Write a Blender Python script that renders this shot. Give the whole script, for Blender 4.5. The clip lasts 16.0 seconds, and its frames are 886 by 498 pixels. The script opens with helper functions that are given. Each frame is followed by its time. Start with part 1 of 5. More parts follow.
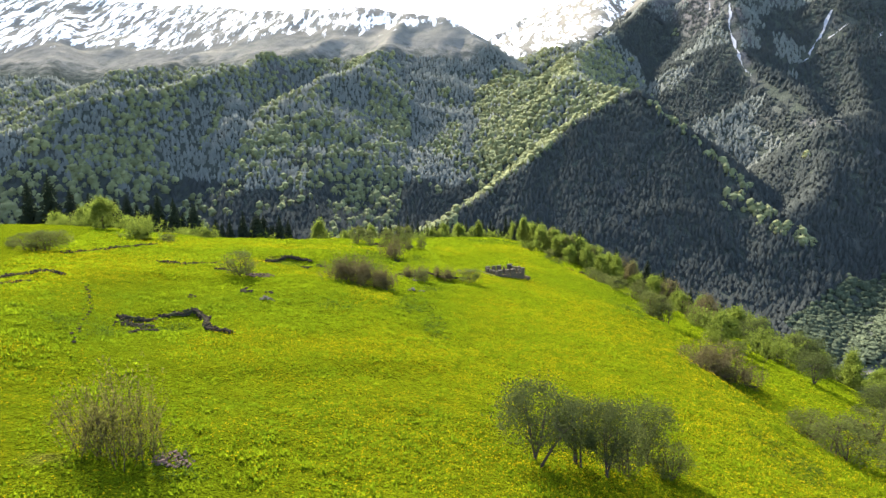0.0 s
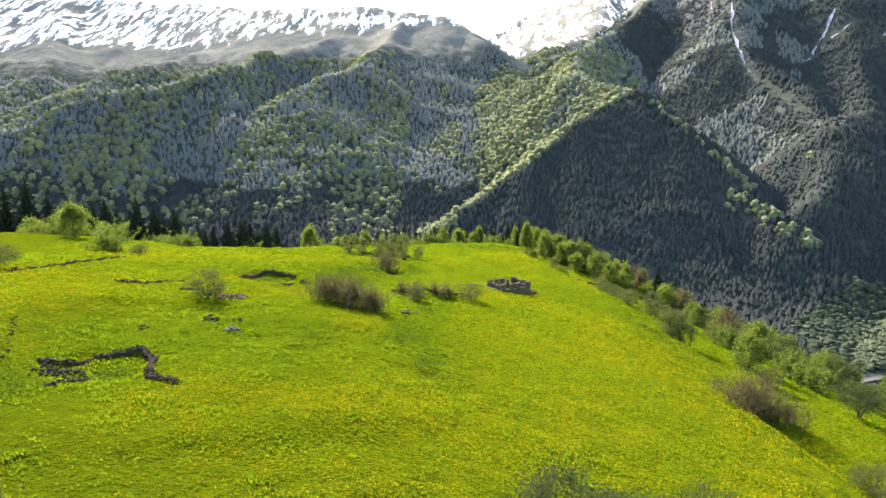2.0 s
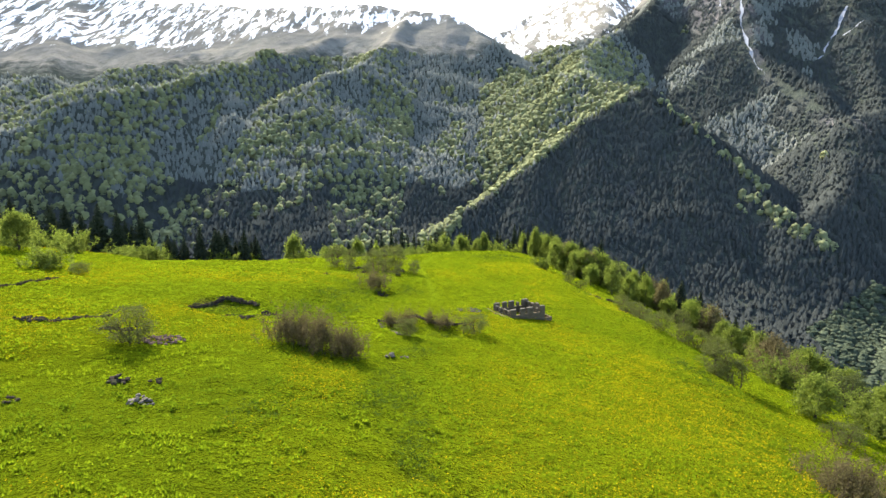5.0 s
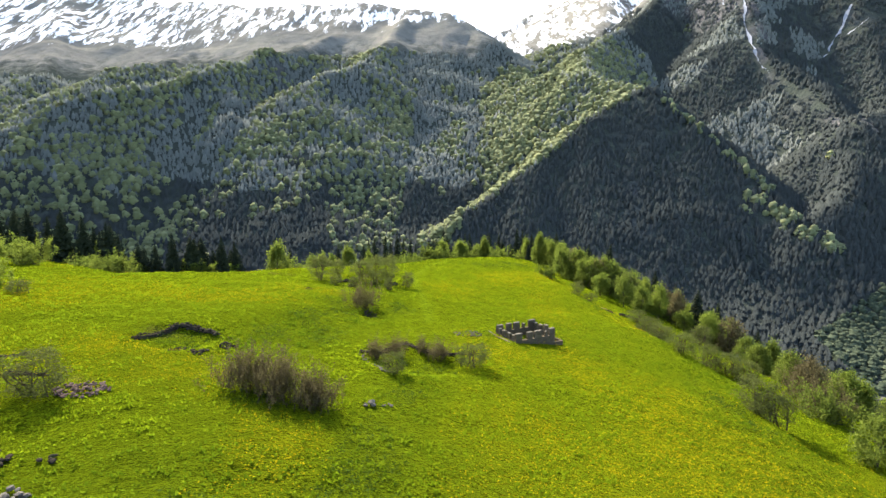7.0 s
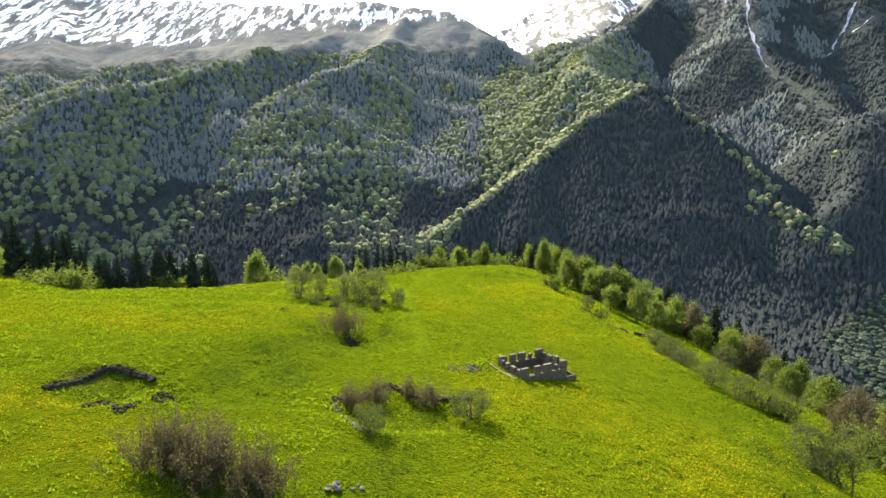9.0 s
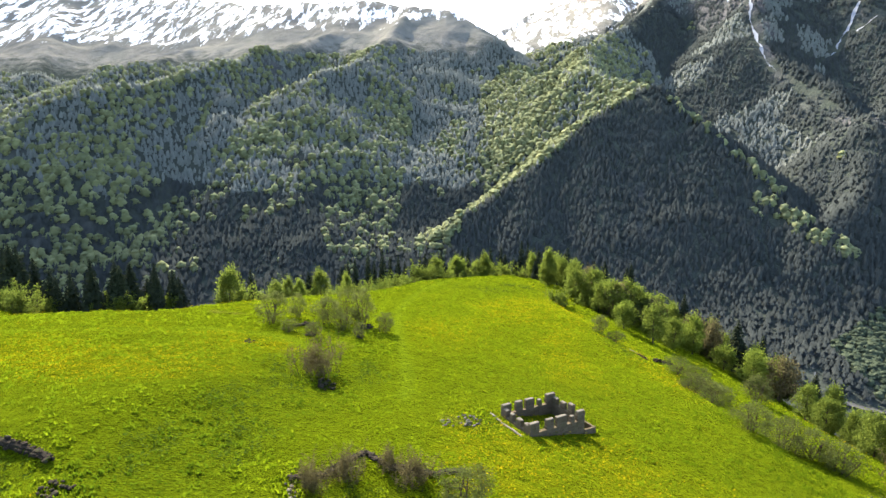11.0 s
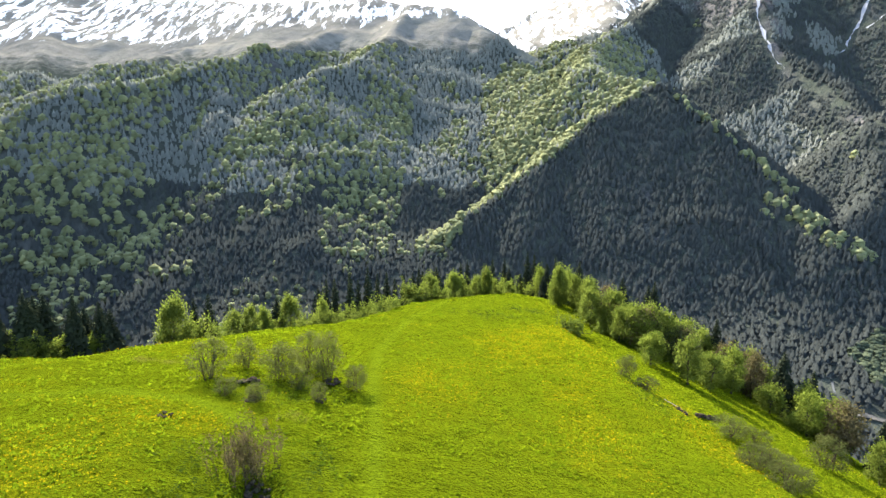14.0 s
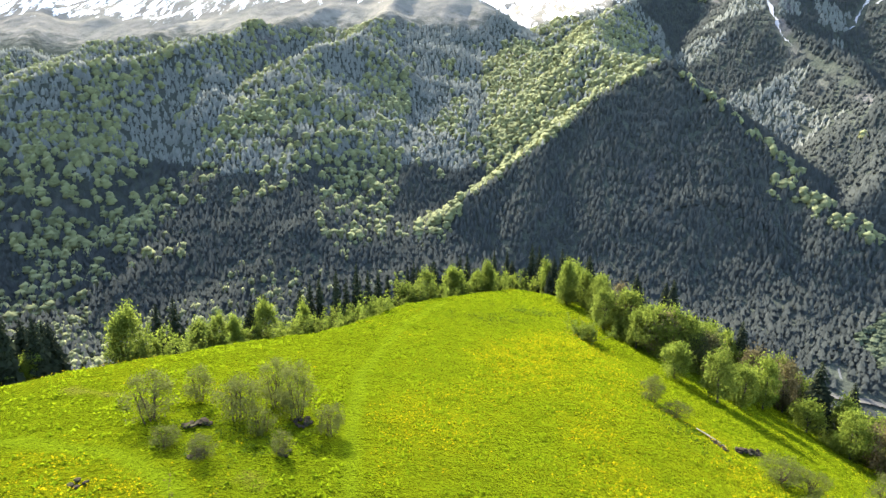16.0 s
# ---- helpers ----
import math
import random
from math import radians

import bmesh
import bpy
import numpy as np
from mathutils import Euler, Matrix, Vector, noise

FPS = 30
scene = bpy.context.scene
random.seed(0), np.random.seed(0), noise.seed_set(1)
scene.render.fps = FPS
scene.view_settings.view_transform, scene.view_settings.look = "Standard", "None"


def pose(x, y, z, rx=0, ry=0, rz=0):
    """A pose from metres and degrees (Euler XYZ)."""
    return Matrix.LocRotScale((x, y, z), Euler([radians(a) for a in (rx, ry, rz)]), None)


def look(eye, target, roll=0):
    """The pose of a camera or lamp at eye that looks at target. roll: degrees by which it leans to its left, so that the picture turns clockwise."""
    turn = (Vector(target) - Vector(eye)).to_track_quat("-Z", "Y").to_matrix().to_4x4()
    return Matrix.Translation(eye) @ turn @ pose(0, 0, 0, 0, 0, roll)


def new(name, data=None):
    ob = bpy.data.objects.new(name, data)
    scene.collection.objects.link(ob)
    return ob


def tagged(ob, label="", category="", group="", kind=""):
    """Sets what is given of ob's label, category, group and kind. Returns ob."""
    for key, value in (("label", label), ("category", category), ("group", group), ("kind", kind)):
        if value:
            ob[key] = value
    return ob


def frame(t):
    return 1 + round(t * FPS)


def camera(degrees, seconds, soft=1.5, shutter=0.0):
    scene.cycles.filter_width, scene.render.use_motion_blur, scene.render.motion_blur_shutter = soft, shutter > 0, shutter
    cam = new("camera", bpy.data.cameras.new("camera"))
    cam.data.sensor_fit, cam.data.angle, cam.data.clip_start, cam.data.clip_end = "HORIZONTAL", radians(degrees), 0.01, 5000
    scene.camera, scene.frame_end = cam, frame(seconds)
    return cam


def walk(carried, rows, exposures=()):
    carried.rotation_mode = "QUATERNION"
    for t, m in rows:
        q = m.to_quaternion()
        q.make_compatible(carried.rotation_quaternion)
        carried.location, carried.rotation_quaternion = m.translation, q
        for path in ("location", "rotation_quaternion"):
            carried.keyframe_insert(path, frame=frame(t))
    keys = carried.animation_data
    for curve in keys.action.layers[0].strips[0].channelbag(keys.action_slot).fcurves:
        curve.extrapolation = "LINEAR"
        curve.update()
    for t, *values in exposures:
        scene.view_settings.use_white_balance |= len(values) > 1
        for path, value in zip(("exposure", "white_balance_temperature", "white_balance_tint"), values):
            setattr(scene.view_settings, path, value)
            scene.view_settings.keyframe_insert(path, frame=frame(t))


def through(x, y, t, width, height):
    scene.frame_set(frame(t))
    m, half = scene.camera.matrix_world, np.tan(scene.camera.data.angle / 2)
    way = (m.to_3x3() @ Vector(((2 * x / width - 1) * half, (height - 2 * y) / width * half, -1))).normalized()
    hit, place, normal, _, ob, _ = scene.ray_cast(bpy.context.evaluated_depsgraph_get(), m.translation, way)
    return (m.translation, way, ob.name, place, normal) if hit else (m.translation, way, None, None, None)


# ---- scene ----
# ------------------------------------------------------------------ camera
cam = camera(75.0, 16.0, soft=1.5)
PATH = [
    (0.0, 0.00, 0.00, 0.00, 0.00, -9.50, 0.00), (0.5, 0.07, 2.39, 0.11, -0.01, -9.50, 0.00),
    (1.0, 0.17, 4.98, 0.28, 0.01, -9.50, -0.02), (1.5, 0.26, 7.56, 0.40, 0.00, -9.50, -0.02),
    (2.0, 0.34, 10.25, 0.53, 0.00, -9.50, -0.02), (2.5, 0.42, 12.94, 0.60, 0.05, -9.52, -0.01),
    (3.0, 0.55, 15.78, 0.63, 0.13, -9.52, -0.02), (3.5, 0.72, 18.61, 0.63, 0.20, -9.51, -0.04),
    (4.0, 0.93, 21.45, 0.60, 0.36, -9.52, -0.06), (6.5, 1.69, 35.81, 0.69, 0.46, -9.57, -0.05),
    (7.0, 1.88, 38.80, 0.72, 0.48, -9.58, -0.06), (7.5, 2.09, 41.77, 0.77, 0.49, -9.58, -0.06),
    (8.0, 2.29, 44.78, 0.83, 0.48, -9.60, -0.07), (8.5, 2.48, 47.78, 0.88, 0.47, -9.60, -0.06),
    (9.0, 2.66, 50.82, 0.95, 0.49, -9.61, -0.05), (11.5, 3.58, 66.15, 1.63, 0.51, -9.62, -0.08),
    (12.0, 3.77, 69.38, 1.78, 0.54, -9.62, -0.08), (12.5, 3.97, 72.58, 1.90, 0.54, -9.65, -0.07),
    (13.0, 4.23, 75.74, 1.95, 0.49, -9.66, -0.07), (13.5, 4.54, 78.85, 1.96, 0.52, -9.67, -0.05),
    (14.0, 4.80, 81.98, 1.99, 0.73, -9.68, -0.05), (14.5, 4.98, 85.02, 2.07, 0.71, -9.70, -0.05),
    (15.0, 5.06, 88.13, 2.28, 0.64, -10.08, -0.08), (15.5, 5.07, 91.28, 2.55, 0.64, -10.89, -0.10),
    (16.0, 5.07, 94.45, 2.76, 0.68, -11.72, -0.09),
]
walk(cam, [(t, pose(x, y, z, 90 + pitch, roll, yaw)) for t, x, y, z, yaw, pitch, roll in PATH],
     exposures=[(0.0, 2.73), (4.0, 2.68), (6.5, 2.52), (9.0, 2.54), (12.0, 2.78), (14.5, 2.86), (15.2, 2.96), (16.0, 3.1)])

# ------------------------------------------------------------------ light
SUN_AZIMUTH, SUN_HEIGHT = -28.0, 36.0  # degrees from straight ahead (to the right), above the horizon
world = bpy.data.worlds.new("sky")
world.use_nodes = True
scene.world = world
sky = world.node_tree.nodes.new("ShaderNodeTexSky")
sky.sky_type = "NISHITA"
sky.sun_disc = False
sky.sun_elevation = radians(SUN_HEIGHT)
sky.sun_rotation = radians(SUN_AZIMUTH)
sky.altitude = 1500
sky.dust_density = 6.0
back = world.node_tree.nodes["Background"]
back.inputs["Strength"].default_value = 0.15
world.node_tree.links.new(sky.outputs[0], back.inputs["Color"])
sun = new("sun", bpy.data.lights.new("sun", "SUN"))
sun.data.energy, sun.data.angle, sun.data.color = 4.0, radians(0.5), (1.0, 0.95, 0.86)
az, el = radians(SUN_AZIMUTH), radians(SUN_HEIGHT)
TO_SUN = Vector((math.sin(az) * math.cos(el), math.cos(az) * math.cos(el), math.sin(el)))
sun.matrix_world = look(TO_SUN * 100, (0, 0, 0))


# ------------------------------------------------------------------ materials
class Nodes:
    """A small builder of node materials."""

    def __init__(self, name):
        self.mat = bpy.data.materials.new(name)
        self.mat.use_nodes = True
        self.tree = self.mat.node_tree
        self.tree.nodes.clear()
        self.out = self.node("ShaderNodeOutputMaterial")

    def node(self, kind, **inputs):
        n = self.tree.nodes.new(kind)
        for key, value in inputs.items():
            self.put(n, key.replace("_", " "), value)
        return n

    def put(self, n, key, value):
        if isinstance(value, bpy.types.NodeSocket):
            self.tree.links.new(value, n.inputs[key])
        else:
            n.inputs[key].default_value = value

    def position(self):
        return self.node("ShaderNodeNewGeometry").outputs["Position"]

    def noise(self, scale, detail=4.0, rough=0.55, where=None):
        n = self.node("ShaderNodeTexNoise", Scale=scale, Detail=detail, Roughness=rough)
        self.tree.links.new(where or self.position(), n.inputs["Vector"])
        return n.outputs[0]

    def ramp(self, value, stops):
        n = self.node("ShaderNodeValToRGB")
        self.tree.links.new(value, n.inputs[0])
        bar = n.color_ramp.elements
        while len(bar) < len(stops):
            bar.new(0.5)
        for e, (at, col) in zip(bar, stops):
            e.position, e.color = at, (*col, 1)
        return n.outputs[0]

    def math(self, op, a, b=0.0, c=0.0):
        n = self.node("ShaderNodeMath")
        n.operation = op
        for i, v in enumerate((a, b, c)):
            self.put(n, i, v)
        return n.outputs[0]

    def remap(self, value, lo, hi, a=0.0, b=1.0):
        n = self.node("ShaderNodeMapRange")
        n.clamp = True
        for i, v in enumerate((value, lo, hi, a, b)):
            self.put(n, i, v)
        return n.outputs[0]

    def mix(self, fac, a, b, kind="MIX"):
        n = self.node("ShaderNodeMix")
        n.data_type, n.blend_type = "RGBA", kind
        for key, v in ((0, fac), (6, a), (7, b)):
            if isinstance(v, tuple):
                v = (*v, 1)
            self.put(n, key, v)
        return n.outputs[2]

    def attribute(self, name):
        n = self.node("ShaderNodeAttribute")
        n.attribute_name = name
        return n.outputs["Fac"]

    def island(self):
        return self.node("ShaderNodeNewGeometry").outputs["Random Per Island"]

    def each(self):
        return self.node("ShaderNodeObjectInfo").outputs["Random"]

    def bump(self, height, strength=0.5, distance=0.1):
        return self.node("ShaderNodeBump", Strength=strength, Distance=distance, Height=height).outputs[0]

    def solid(self, color, rough=0.8, normal=None, metal=0.0, shine=0.15):
        n = self.node("ShaderNodeBsdfPrincipled", Roughness=rough, Metallic=metal)
        self.put(n, "Specular IOR Level", shine)
        self.put(n, "Base Color", (*color, 1) if isinstance(color, tuple) else color)
        if normal:
            self.put(n, "Normal", normal)
        return n.outputs[0]

    def leafy(self, color, through=0.45, normal=None):
        """Light falls back from, and through, thin blades and leaves."""
        d = self.node("ShaderNodeBsdfDiffuse", Color=color)
        t = self.node("ShaderNodeBsdfTranslucent", Color=color)
        if normal:
            self.put(d, "Normal", normal), self.put(t, "Normal", normal)
        m = self.node("ShaderNodeMixShader", Fac=through)
        self.tree.links.new(d.outputs[0], m.inputs[1])
        self.tree.links.new(t.outputs[0], m.inputs[2])
        return m.outputs[0]

    def done(self, shader):
        self.tree.links.new(shader, self.out.inputs["Surface"])
        return self.mat


def meadow_material():
    n = Nodes("meadow")
    mid, fine = n.noise(0.45, 5, 0.65), n.noise(4.0, 4, 0.7)
    green = n.ramp(mid, [(0.3, (0.036, 0.056, 0.0026)), (0.5, (0.054, 0.077, 0.0028)), (0.72, (0.078, 0.096, 0.0032))])
    yellow = n.mix(fine, (0.16, 0.145, 0.0035), (0.32, 0.235, 0.004))
    bloom = n.math("MULTIPLY", n.attribute("flowers"), n.remap(n.math("ADD", mid, n.math("MULTIPLY", fine, 0.6)), 0.62, 0.95))
    col = n.mix(bloom, green, yellow)
    col = n.mix(n.math("MULTIPLY", n.attribute("weeds"), 0.5), col, n.mix(fine, (0.026, 0.046, 0.004), (0.05, 0.075, 0.008)))
    col = n.mix(n.math("MULTIPLY", n.attribute("rank"), 0.7), col, n.mix(fine, (0.030, 0.052, 0.003), (0.046, 0.070, 0.005)))
    clump, blade = n.noise(1.4, 4, 0.7), n.noise(7.0, 3, 0.8)
    col = n.mix(1.0, col, n.ramp(blade, [(0.3, (0.17, 0.2, 0.24)), (0.5, (0.31, 0.34, 0.4)), (0.7, (0.47, 0.48, 0.48))]), "MULTIPLY")
    col = n.mix(n.attribute("worn"), col, n.mix(fine, (0.036, 0.060, 0.003), (0.050, 0.076, 0.004)))
    col = n.mix(n.attribute("bare"), col, n.mix(mid, (0.035, 0.024, 0.012), (0.075, 0.046, 0.022)))
    bump = n.bump(n.math("ADD", n.math("MULTIPLY", fine, 0.7), n.math("ADD", mid, clump)), 1.0, 0.6)
    # blades that stand against the light shine at a low angle
    fuzz = n.node("ShaderNodeBsdfSheen", Color=(0.40, 0.49, 0.012, 1), Roughness=0.5, Normal=bump)
    m = n.node("ShaderNodeMixShader", Fac=0.42)
    n.tree.links.new(n.solid(col, 1.0, bump, shine=0.0), m.inputs[1])
    n.tree.links.new(fuzz.outputs[0], m.inputs[2])
    return n.done(m.outputs[0])


def mountain_material():
    n = Nodes("mountain_side")
    big, mid = n.noise(0.006, 6, 0.6), n.noise(0.04, 6, 0.65)
    under = n.ramp(mid, [(0.3, (0.030, 0.033, 0.026)), (0.6, (0.040, 0.045, 0.034)), (0.8, (0.055, 0.065, 0.042))])
    rock = n.ramp(mid, [(0.3, (0.042, 0.040, 0.038)), (0.7, (0.090, 0.084, 0.078))])
    turf = n.ramp(mid, [(0.3, (0.15, 0.145, 0.11)), (0.7, (0.22, 0.195, 0.15))])
    alpine = n.remap(n.math("ADD", n.attribute("alpine"), n.math("MULTIPLY", mid, 2.0)), 0.9, 1.6)
    col = n.mix(n.attribute("rock"), under, rock)
    col = n.mix(alpine, col, n.mix(big, rock, turf))
    stretch = n.node("ShaderNodeVectorMath")
    stretch.operation = "MULTIPLY"
    n.put(stretch, 0, n.position())
    n.put(stretch, 1, (0.046, 0.013, 0.013))
    streak = n.noise(1.0, 9, 0.68, stretch.outputs[0])
    snow = n.remap(n.math("ADD", n.attribute("snow"), n.math("MULTIPLY", streak, 2.6)), 1.78, 1.90)
    col = n.mix(snow, col, (0.80, 0.79, 0.76))
    return n.done(n.solid(col, 1.0, n.bump(mid, 0.8, 6.0), shine=0.0))


def foliage_material(name, low, high, through=0.4):
    n = Nodes(name)
    col = n.mix(n.island(), low, high)
    col = n.mix(n.math("MULTIPLY", n.each(), 0.35), col, (low[0] * 0.7, low[1] * 0.6, low[2]))
    return n.done(n.leafy(col, through))


def forest_material(name, low, high, through=0.4, gloss=0.06):
    """Crowns seen against the light: thin leaves, and the silvery gloss of countless leaf edges."""
    n = Nodes(name)
    col = n.mix(n.island(), low, high)
    fuzz = n.node("ShaderNodeBsdfSheen", Color=(0.70, 0.78, 0.66, 1), Roughness=0.8)
    m = n.node("ShaderNodeMixShader", Fac=gloss)
    n.tree.links.new(n.leafy(col, through), m.inputs[1])
    n.tree.links.new(fuzz.outputs[0], m.inputs[2])
    return n.done(m.outputs[0])


def bark_material(name, low, high):
    n = Nodes(name)
    col = n.mix(n.noise(6.0, 5, 0.7), low, high)
    return n.done(n.solid(col, 0.95, n.bump(n.noise(14.0, 4), 0.6, 0.03), shine=0.01))


MEADOW, MOUNTAIN = meadow_material(), mountain_material()
LEAF_FRESH = foliage_material("fresh_leaves", (0.075, 0.105, 0.014), (0.150, 0.180, 0.026), 0.6)
LEAF_GREY = foliage_material("olive_leaves", (0.052, 0.062, 0.016), (0.105, 0.115, 0.028), 0.5)
NEEDLES = foliage_material("dark_needles", (0.017, 0.022, 0.011), (0.034, 0.040, 0.019), 0.25)
BARK = bark_material("grey_bark", (0.022, 0.017, 0.013), (0.06, 0.048, 0.036))
LEAF_OLIVE = foliage_material("dull_olive_leaves", (0.036, 0.045, 0.013), (0.070, 0.080, 0.024), 0.4)
LEAF_SPARSE = foliage_material("sparse_leaves", (0.062, 0.062, 0.014), (0.115, 0.108, 0.024), 0.5)
LEAF_TWIG = foliage_material("budding_leaves", (0.062, 0.052, 0.021), (0.118, 0.098, 0.038), 0.45)
LEAF_RUST = foliage_material("rusty_leaves", (0.075, 0.066, 0.027), (0.125, 0.104, 0.042), 0.4)
# pale and greyed: distance haze painted into the needle colour
HAZED_NEEDLES = forest_material("hazed_needles", (0.115, 0.118, 0.100), (0.150, 0.152, 0.128), 0.3)
# darker copy of the forest needles: shade and clearer air painted into the colour
FOREST_SHADE = forest_material("shaded_spruce_needles", (0.032, 0.035, 0.031), (0.043, 0.047, 0.042), 0.15, 0.012)
# leaf colour lightened and greyed, with the haze over far crowns painted in
HAZED_LEAF = forest_material("hazed_leaves", (0.18, 0.19, 0.082), (0.29, 0.295, 0.125), 0.55)
FOREST_SCRUB = forest_material("scrub_leaves", (0.050, 0.062, 0.036), (0.075, 0.088, 0.050), 0.3, 0.01)
TWIG = bark_material("twig_bark", (0.024, 0.018, 0.011), (0.066, 0.048, 0.030))


def grass_material():
    """Blades of sunny pasture, and duller, bluer ones where the grass grows rank."""
    n = Nodes("grass_blades")
    fair = n.mix(n.island(), (0.072, 0.110, 0.003), (0.140, 0.176, 0.005))
    rank = n.mix(n.island(), (0.036, 0.066, 0.003), (0.074, 0.106, 0.005))
    return n.done(n.leafy(n.mix(n.attribute("rank"), fair, rank), 0.6))


GRASS = grass_material()
WEED_LEAF = foliage_material("weed_leaves", (0.028, 0.050, 0.006), (0.056, 0.084, 0.011), 0.5)
PETALS = foliage_material("yellow_petals", (0.24, 0.185, 0.004), (0.36, 0.27, 0.005), 0.35)


def stone_material(name, low, high, moss=0.3):
    n = Nodes(name)
    col = n.mix(n.each(), low, high)
    col = n.mix(n.noise(3.0, 6, 0.7), col, tuple(c * 1.25 for c in high), "MIX")
    col = n.mix(n.remap(n.noise(1.3, 4), 0.52, 0.68, 0.0, moss), col, (0.045, 0.055, 0.018))
    return n.done(n.solid(col, 0.95, n.bump(n.noise(9.0, 6, 0.7), 0.7, 0.05), shine=0.0))


DARK_STONE = stone_material("dark_field_stone", (0.011, 0.009, 0.006), (0.030, 0.024, 0.017), 0.5)
PALE_STONE = stone_material("pale_field_stone", (0.036, 0.031, 0.024), (0.085, 0.074, 0.058), 0.35)
RED_STONE = stone_material("reddish_field_stone", (0.036, 0.024, 0.018), (0.075, 0.052, 0.042), 0.3)
RUIN_STONE = stone_material("ruin_stone", (0.040, 0.030, 0.018), (0.075, 0.058, 0.036), 0.25)
# pale stone: the kerb's own colour, and sunlight painted on the ruin's pier tops
LIT_TOP_AND_KERB = stone_material("lit_top_and_kerb_stone", (0.066, 0.056, 0.040), (0.098, 0.084, 0.062), 0.1)
GRAVEL = bark_material("pale_gravel", (0.050, 0.047, 0.040), (0.085, 0.080, 0.070))
FOAM = bark_material("foaming_water", (0.05, 0.052, 0.05), (0.095, 0.098, 0.094))
PLASTER = bark_material("grey_plaster", (0.075, 0.072, 0.066), (0.11, 0.105, 0.096))
BLUE_ROOF = bark_material("blue_sheet_roof", (0.02, 0.10, 0.20), (0.03, 0.13, 0.26))
SNOW = bark_material("old_snow", (0.14, 0.14, 0.142), (0.26, 0.26, 0.265))
PALE_WOOD = bark_material("peeled_wood", (0.12, 0.105, 0.08), (0.18, 0.16, 0.13))


# ------------------------------------------------------------------ the ground: hill, valley and mountains
def soft_plus(d, w):
    return w * np.logaddexp(0.0, np.clip(d / w, -60, 60))


def hill(x, y):
    """The meadow hill: a gently warped slope whose far and near rims fall away into the valley."""
    cx, cy = np.clip(x, -120, 110), np.clip(y, -40, 235)
    u, v = cx / 50, (cy - 110) / 50
    z = HILL[0] + HILL[1] * u + HILL[2] * v + HILL[3] * u * u + HILL[4] * u * v + HILL[5] * v * v
    z = z + HILL[6] * u**3 + HILL[7] * u * u * v + HILL[8] * u * v * v + HILL[9] * v**3
    z = z + HILL[10] * soft_plus(cx - 34, 3) * np.clip((cy - 100) / 60, 0, 1)
    z = z - 0.25 * soft_plus(x - 110, 6) + 0.10 * soft_plus(-120 - x, 6) + 0.05 * soft_plus(-40 - y, 6)
    z = z + 2.6 * np.exp(-((x + 95) / 24) ** 2 - ((y - 132) / 34) ** 2)
    z = z + 1.1 * np.exp(-((x - 25) ** 2 + (y - 214) ** 2) / 500.0)
    for high, wide, (ax, ay), (bx, by) in BANKS:
        dx, dy = bx - ax, by - ay
        far = math.hypot(dx, dy)
        s, d = ((x - ax) * dx + (y - ay) * dy) / far, ((x - ax) * dy - (y - ay) * dx) / far
        ends = 1 / (1 + np.exp(np.clip(-s / 2.5, -40, 40))) / (1 + np.exp(np.clip((s - far) / 2.5, -40, 40)))
        z = z - high * ends * (1 / (1 + np.exp(-np.clip(d / wide, -40, 40))) - 0.5) * np.exp(-((d / 14.0) ** 2))
    for deep, cx, cy, rx, ry in PITS:
        r = np.hypot((x - cx) / rx, (y - cy) / ry)
        z = z - deep / (1 + np.exp(np.clip((r - 1) * 9, -40, 40)))
    rim = np.interp(x, RIM_X, RIM_Y)
    beyond = soft_plus(y - rim, 3.5)
    z = z - 0.75 * beyond - 0.15 * soft_plus(x - 72, 8)
    return z


HILL = (-22.519, -7.44, -2.724, -2.868, 1.997, -0.4, -0.451, -0.273, -0.006, -0.098, -0.168)
# old field banks: drop, softness, and two points; the ground is lower to the right of the way from one to the other
BANKS = [
    (0.55, 0.5, (-24.0, 37.5), (1.5, 51.2)), (1.5, 1.2, (-27.0, 38.0), (-36.5, 58.0)), (1.3, 1.3, (-38.0, 62.0), (-33.0, 76.0)),
    (2.0, 2.0, (-22.5, 96.0), (-14.0, 127.0)), (0.9, 1.0, (-20.5, 134.0), (-11.5, 125.5)), (0.8, 1.0, (0.5, 52.0), (-7.0, 82.0)),
    (1.3, 0.8, (33.0, 150.0), (25.0, 196.0)), (1.6, 0.9, (37.5, 49.0), (33.0, 78.0)), (1.5, 0.5, (43.0, 118.0), (37.5, 138.0)), (1.3, 0.6, (41.0, 84.0), (39.5, 108.0)),
]
# sunken pens and foundations: depth, centre, and reach in x and y
PITS = [(0.9, -26.2, 95.4, 3.4, 3.6), (0.9, -2.0, 99.4, 5.6, 4.2), (0.6, -26.4, 54.0, 3.6, 3.4), (0.8, -9.0, 120.0, 1.5, 1.6)]
# the far rim of the meadow, where the ground breaks off: y for each x
RIM_X = (-400, -130, -100, -75, -57, -47, -41, -36, -24, -13, -3, 8, 20, 34, 48, 62, 90, 200)
RIM_Y = (225, 190, 171, 157, 142, 149, 150, 157, 169.5, 180, 203, 214.5, 226, 224, 214, 198, 190, 200)

